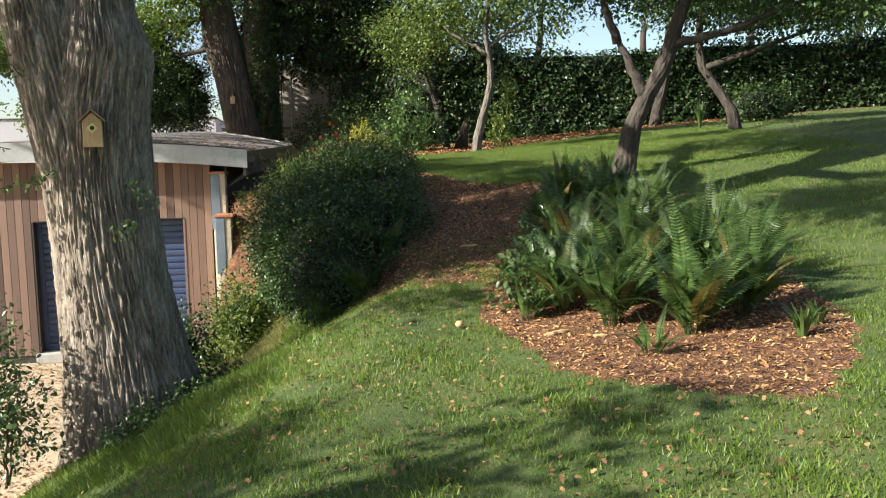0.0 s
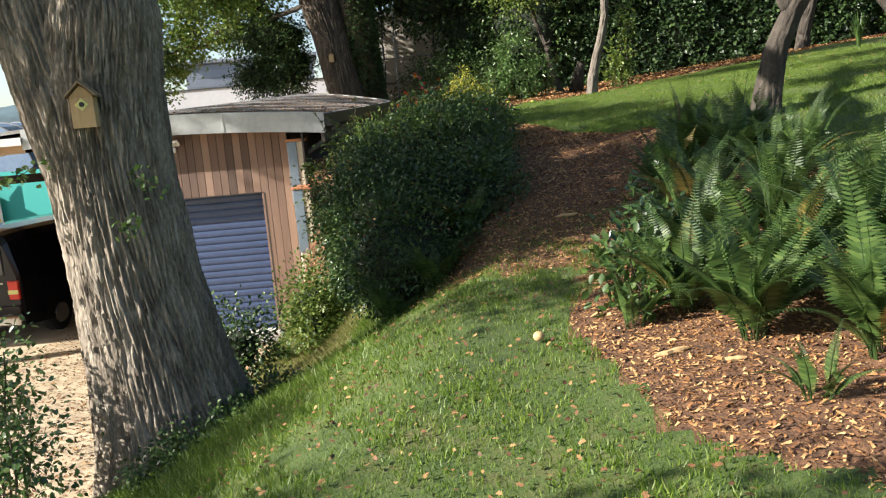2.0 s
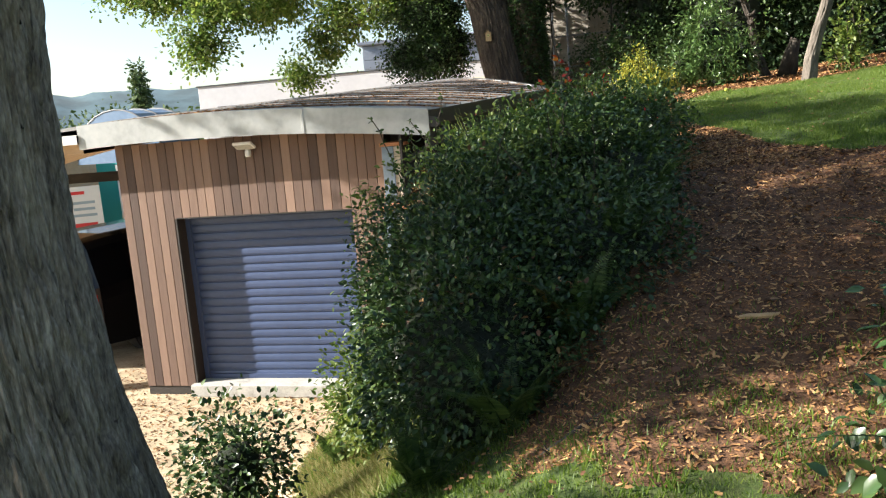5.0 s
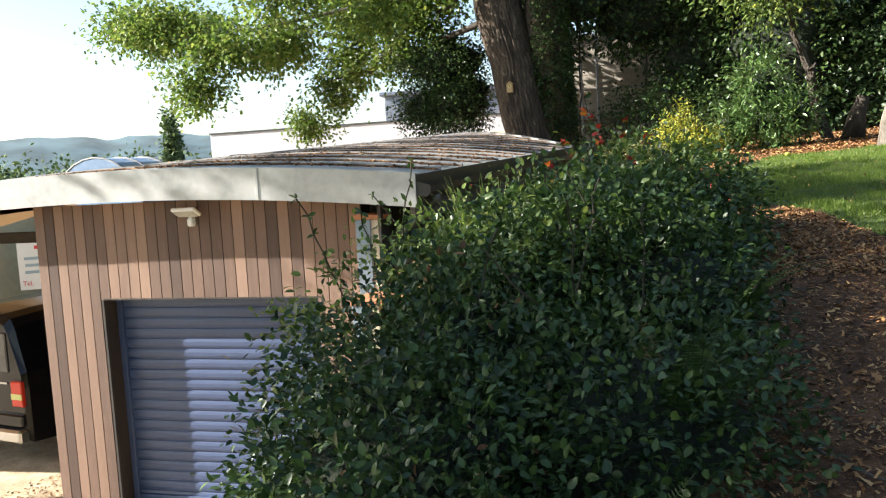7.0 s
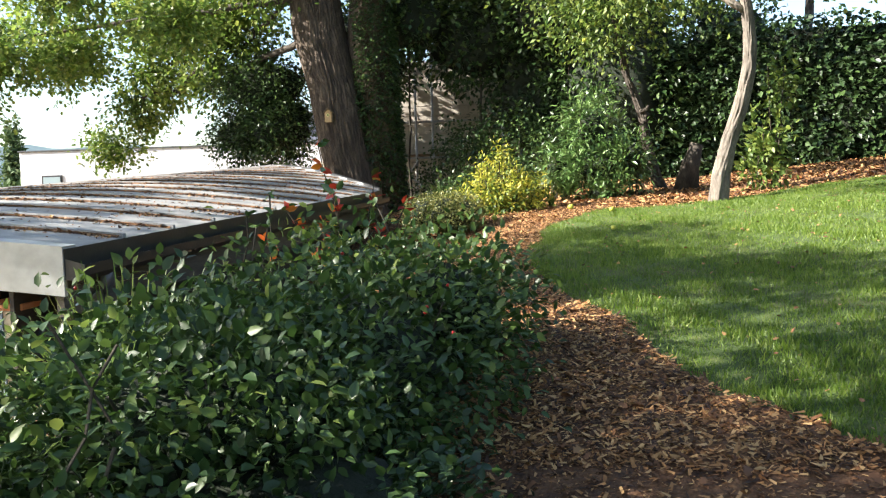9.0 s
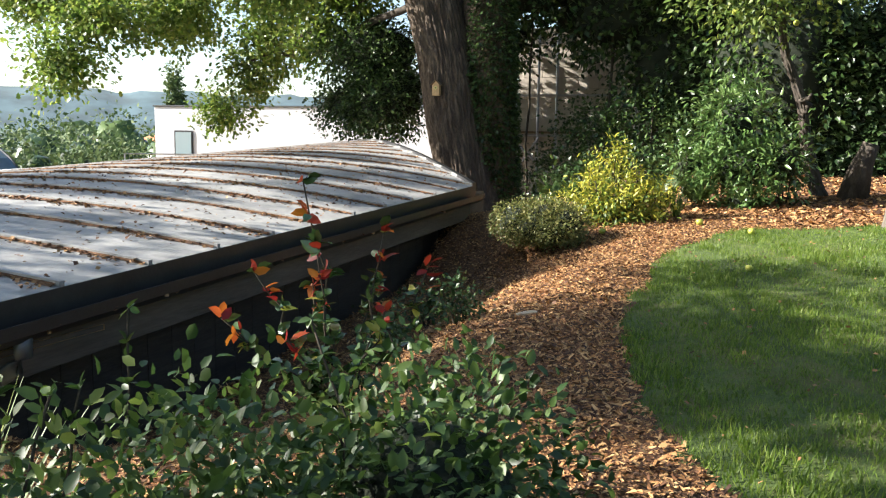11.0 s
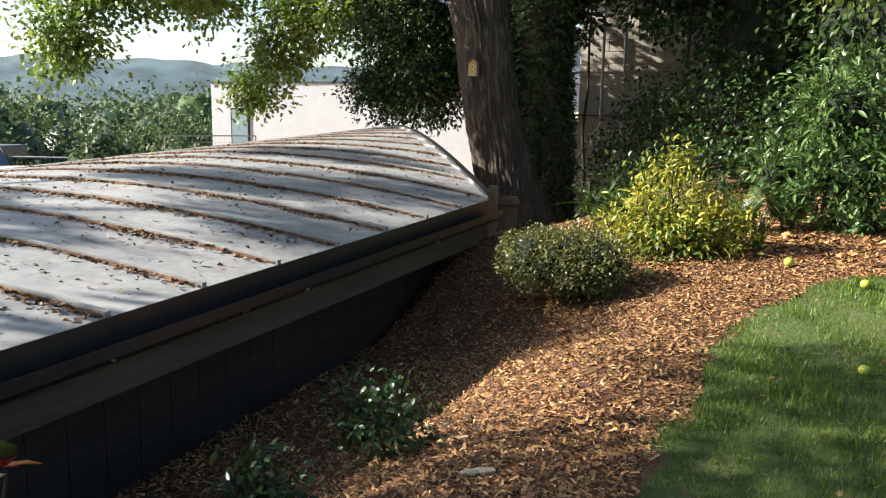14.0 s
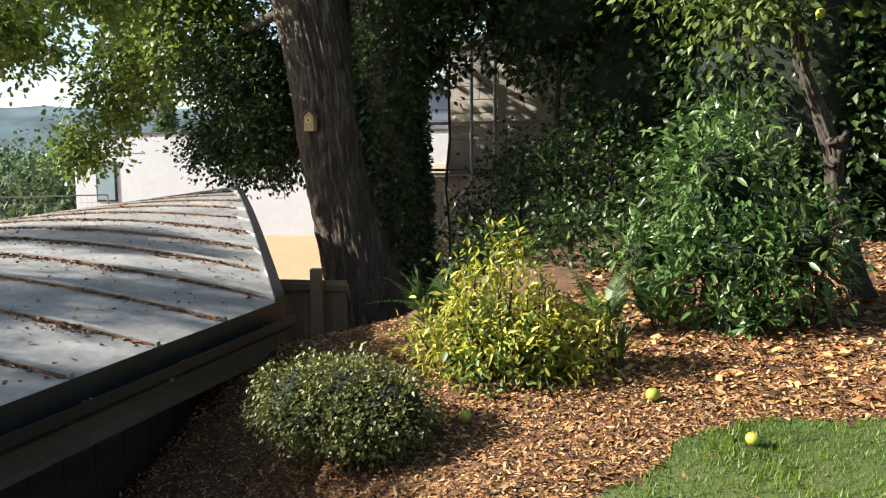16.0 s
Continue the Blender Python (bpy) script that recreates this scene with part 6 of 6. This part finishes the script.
# ---- fallen fruit, logs, stones ----


def apple(x, y, r, mat, label):
    bm = bmesh.new()
    bmesh.ops.create_uvsphere(bm, u_segments=16, v_segments=12, radius=r)
    for v in bm.verts:
        q = math.hypot(v.co.x, v.co.y) / r
        v.co.z *= 0.9 - 0.25 * max(0, 1 - q * 2.2) ** 1.5
    z = float(ground_z(x, y))
    bmesh.ops.transform(bm, matrix=Matrix.Translation((x, y, z + r * 0.85 + 0.012)), verts=bm.verts)
    a = empty("apple", (x, y, z), label, "apple", "windfall apples")
    part("fruit", bm, mat, a, smooth=True)
    part("stalk", tube(bmesh.new(), [(x, y, z + r * 1.5), (x + 0.004, y, z + r * 1.5 + 0.02)], [0.002] * 2, 5), M_TWIG, a)


apple(-1.65, 20.03, 0.04, M_APPLE, "green windfall apple on the mulch")
apple(-1.09, 19.6, 0.036, M_APPLE, "yellow windfall apple on the grass")
apple(-2.55, 19.55, 0.036, M_APPLE, "green windfall apple on the mulch")
apple(-0.104, 6.44, 0.034, M_BOX, "brown windfall apple on the grass")
apple(-0.92, 17.95, 0.028, M_APPLE, "yellow windfall apple on the grass")


def splinter(x, y, L, w, rz, mat=M_STONE, label="pale split log piece lying on the mulch"):
    bm = bmesh.new()
    z = float(ground_z(x, y))
    pts = wander((x - L / 2 * math.cos(radians(rz)), y - L / 2 * math.sin(radians(rz)), 0), (x + L / 2 * math.cos(radians(rz)), y + L / 2 * math.sin(radians(rz)), 0), 6, 0.02, int(x * 10))
    pts = [Vector((p.x, p.y, float(ground_z(p.x, p.y)) + w * 0.6)) for p in pts]
    tube(bm, pts, [w * k for k in (0.5, 0.9, 1, 0.95, 1, 0.8, 0.4)], 7)
    tagged(part("log_piece", bm, mat, None, smooth=False), label, "wood", "log pieces")


splinter(-0.03, 9.4, 0.2, 0.016, 12, M_BOX)
splinter(-0.75, 8.35, 0.4, 0.009, 55, M_BARK_PALE, "grey fallen stick on the mulch")
splinter(0.62, 6.0, 0.20, 0.018, 25, M_BOX)
splinter(0.9, 5.8, 0.12, 0.015, 5, M_BOX)
splinter(-0.35, 10.2, 0.4, 0.006, -35, M_BARK_PALE, "grey fallen stick on the mulch")
splinter(-2.45, 16.57, 0.16, 0.016, 8, M_BOX)
splinter(-2.1, 16.2, 0.14, 0.015, 20)

# stump beside the bent tree
st = empty("tree_stump", (-0.2, 22.9, 2.0), "short dark stump beside the fruit tree", "stump")
part("stump_wood", tube(bmesh.new(), [(-0.25, 22.9, 1.9), (-0.18, 22.9, 2.3), (-0.08, 22.9, 2.62)], [0.2, 0.14, 0.1], 12), M_BARK_DARK, st, smooth=True)
bush("lime_sapling", (0.75, 21.3, 1.95), "light green leafy sapling by the hedge", [(0.85, 21.6, 2.5, 0.3, 0.3, 0.5), (0.95, 21.6, 3.3, 0.2, 0.2, 0.5), (0.7, 21.5, 2.2, 0.35, 0.3, 0.3)], 900, 0.10, M_LEAF_LIGHT, 0.1, 6, LEAF6, 0.9, 0)
bush("berberis_shrub", (7.4, 21.6, 2.4), "olive green rounded shrub before the hedge", [(7.4, 21.6, 2.8, 0.9, 0.6, 0.55)], 2600, 0.08, M_LEAF_MID, 0.12, 8, LEAF2, 0.4, 0.7)


# ---- scattered ground litter ----
def on_ground(n, x0, x1, y0, y1, want, weight=None):
    x, y = rng.uniform(x0, x1, n), rng.uniform(y0, y1, n)
    k = zone(x, y) == want
    if weight is not None:
        k &= rng.random(n) < weight(x, y)
    x, y = x[k], y[k]
    return np.stack([x, y, ground_z(x, y)], 1)


CHIP = (np.array([(-0.5, 0, 0), (0.5, 0, 0.10), (0.35, 1, 0.0), (-0.4, 0.9, 0.12)]), np.array([(0, 1, 3), (1, 2, 3)]))
BLADE = (np.array([(-0.5, 0, 0), (0.5, 0, 0), (0.1, 1, 0)]), np.array([(0, 1, 2)]))


def litter(name, P, size, template, mat, label, category, wide=0.5, tilt=0.25, lift=0.006, parent=None):
    n = len(P)
    a = rng.uniform(0, math.tau, n)
    D = np.stack([np.cos(a), np.sin(a), rng.normal(0.02, tilt, n)], 1)
    P = P + np.array([0, 0, lift])
    V, T = scatter(P, D, size, template, (0, 0, 1), wide, tilt)
    ob = fast_mesh(name, V, T, mat, parent, kind="stuff")
    return tagged(ob, label, category) if parent is None else ob


near = lambda x, y: np.clip(1.15 - np.abs(x + 0.8) / 6, 0.15, 1)
P = np.concatenate([on_ground(420000, -4.5, 1.2, 12.2, 21.5, 1, near), on_ground(150000, -2.6, 3.4, 4.0, 12.3, 1)])
litter("wood_chips", P, 0.010 + 0.036 * rng.random(len(P)) ** 2, CHIP, M_CHIP, "orange-brown bark and wood chip mulch", "mulch", 0.33, 0.32, 0.004)
P = on_ground(30000, -3, 9, 20.2, 26, 1)
litter("bed_litter", P, rng.uniform(0.03, 0.08, len(P)), CHIP, M_CHIP, "brown leaf litter under the hedge", "mulch", 0.6, 0.3)
P = on_ground(17000, -9, -2.5, 4.5, 14.5, 2)
litter("yard_leaves", P, rng.uniform(0.025, 0.055, len(P)), LEAF2, M_DRYLEAF, "fallen brown oak leaves on the gravel yard", "leaves", 1.2, 0.25, 0.008)
P = np.concatenate([on_ground(4200, -3, 8, 1, 22, 0), on_ground(2200, -2, 2.0, 3, 9, 0)])
litter("lawn_leaves", P, rng.uniform(0.014, 0.04, len(P)), OAKLEAF, M_DRYLEAF, "scattered brown leaves on the lawn", "leaves", 1.0, 0.35, 0.035)
P = on_ground(2600, -3.5, 3, 5, 21, 1)
litter("mulch_leaves", P, rng.uniform(0.03, 0.06, len(P)), OAKLEAF, M_DRYLEAF, "fallen brown leaves on the mulch", "leaves", 1.0, 0.35, 0.02)

# leaves and debris along the roof seams and in the gutter
pts = []
v = -0.035 + PITCH
while v < v_end(4.5):
    n = 520
    uu = rng.uniform(0.03, 5.2, n)
    vv = v - 0.03 + rng.normal(0.0, 0.012, n) + 0.012 * np.sin(uu * 5 + v)
    pts.append((uu, vv))
    # packed dirt against the seam
    bm = bmesh.new()
    rows = []
    for a in np.linspace(0.02, min(5.4, U_MAX), 60):
        b = v - 0.019
        if b > v_end(a) - 0.12:
            continue
        wd2 = 0.016 + 0.010 * math.sin(a * 7 + v * 3) + 0.008 * math.sin(a * 19 + v)
        rows.append([bm.verts.new(bpt(a, b - q, roof_z(a, b - q) + h)) for q, h in ((0, 0.016), (max(0.006, wd2), 0.003))])
    for r0, r1 in zip(rows, rows[1:]):
        bm.faces.new((r0[0], r0[1], r1[1], r1[0]))
    part("debris_line", bm, M_MULCH, roof, "dark line of packed leaf dirt")
    v += PITCH
uu, vv = np.concatenate([p[0] for p in pts] + [rng.uniform(0.1, 5, 2600)]), np.concatenate([p[1] for p in pts] + [rng.uniform(0.3, 11, 2600)])
for _ in range(130):
    c = (rng.uniform(0.1, 4.0), -0.035 + PITCH * rng.integers(1, 16))
    uu, vv = np.append(uu, rng.normal(c[0], 0.12, 45)), np.append(vv, rng.normal(c[1] - 0.06, 0.045, 45))
k = (vv < v_end(uu) - 0.1) & (vv > 0.05) & (uu > 0.01)
uu, vv = uu[k], vv[k]
P = np.stack([A0.x + UD.x * uu + VD.x * vv, A0.y + UD.y * uu + VD.y * vv, roof_z(uu, vv)], 1)
litter("roof_leaves", P, rng.uniform(0.016, 0.044, len(P)), LEAF2, M_DRYLEAF, "dead brown leaves caught along the roof seams", "leaves", 1.2, 0.4, 0.006)
n = 500
vv = rng.uniform(0, LE, n)
uu = rng.uniform(-0.1, -0.012, n)
P = np.stack([A0.x + UD.x * uu + VD.x * vv, A0.y + UD.y * uu + VD.y * vv, roof_z(0, vv) - 0.165], 1)
litter("gutter_leaves", P, rng.uniform(0.03, 0.06, n), OAKLEAF, M_DRYLEAF, "dead leaves lying in the gutter", "leaves", 1.0, 0.4, 0.012)

# ---- grass ----
def lawn_w(x, y):
    d = np.hypot(np.maximum(np.abs(x) - 1.5, 0), 0)
    return np.clip(1.0 - d / 7.5, 0.10, 1)


Pm = on_ground(40000, -1.8, 1.0, 7.3, 10, 1, lambda x, y: sstep(10.0, 7.6, y) * (0.25 + 0.75 * (fbm(x, y, 3.0) > -0.1)))
P = np.concatenate([Pm, on_ground(430000, -4.4, 6, 1.2, 13, 0, lawn_w), on_ground(330000, -2, 6, 12.3, 21.5, 0, lawn_w), on_ground(70000, 2, 14, 9, 25, 0)])
n = len(P)
D = np.stack([rng.normal(0, 0.42, n), rng.normal(0, 0.42, n), np.ones(n)], 1)
patch = 0.75 + 0.35 * fbm(P[:, 0], P[:, 1], 2.2) + 0.2 * fbm(P[:, 0], P[:, 1], 6.0, 3.0)
size = rng.uniform(0.024, 0.066, n) * np.clip(patch, 0.4, 1.4)
V, T = scatter(P - np.array([0, 0, 0.004]), D, size, BLADE, (0, 1, 0), 0.16, 1.0)
tagged(fast_mesh("grass", V, T, M_GRASS, kind="stuff"), "mown green lawn grass with longer tufts", "grass")
# longer grass on the bank and along the edges
P = on_ground(60000, -4.4, -1.2, 5.5, 12, 0, lambda x, y: sstep(-1.2, -2.4, x) + 0 * y)
n = len(P)
D = np.stack([rng.normal(0, 0.7, n) - 0.3, rng.normal(0, 0.7, n), np.ones(n)], 1)
V, T = scatter(P, D, rng.uniform(0.05, 0.13, n), BLADE, (0, 1, 0), 0.07, 1.0)
tagged(fast_mesh("bank_grass", V, T, M_GRASS, kind="stuff"), "longer tufted grass on the bank", "grass")

P = on_ground(30000, -4.0, -2.2, 8.6, 11.2, 0)
n = len(P)
D = np.stack([rng.normal(0, 0.7, n) - 0.3, rng.normal(0, 0.7, n), np.ones(n)], 1)
V, T = scatter(P, D, rng.uniform(0.05, 0.14, n), BLADE, (0, 1, 0), 0.06, 1.0)
tagged(fast_mesh("dry_grass", V, T, M_STRAW, kind="stuff"), "straw-coloured dry grass on the bank", "grass")
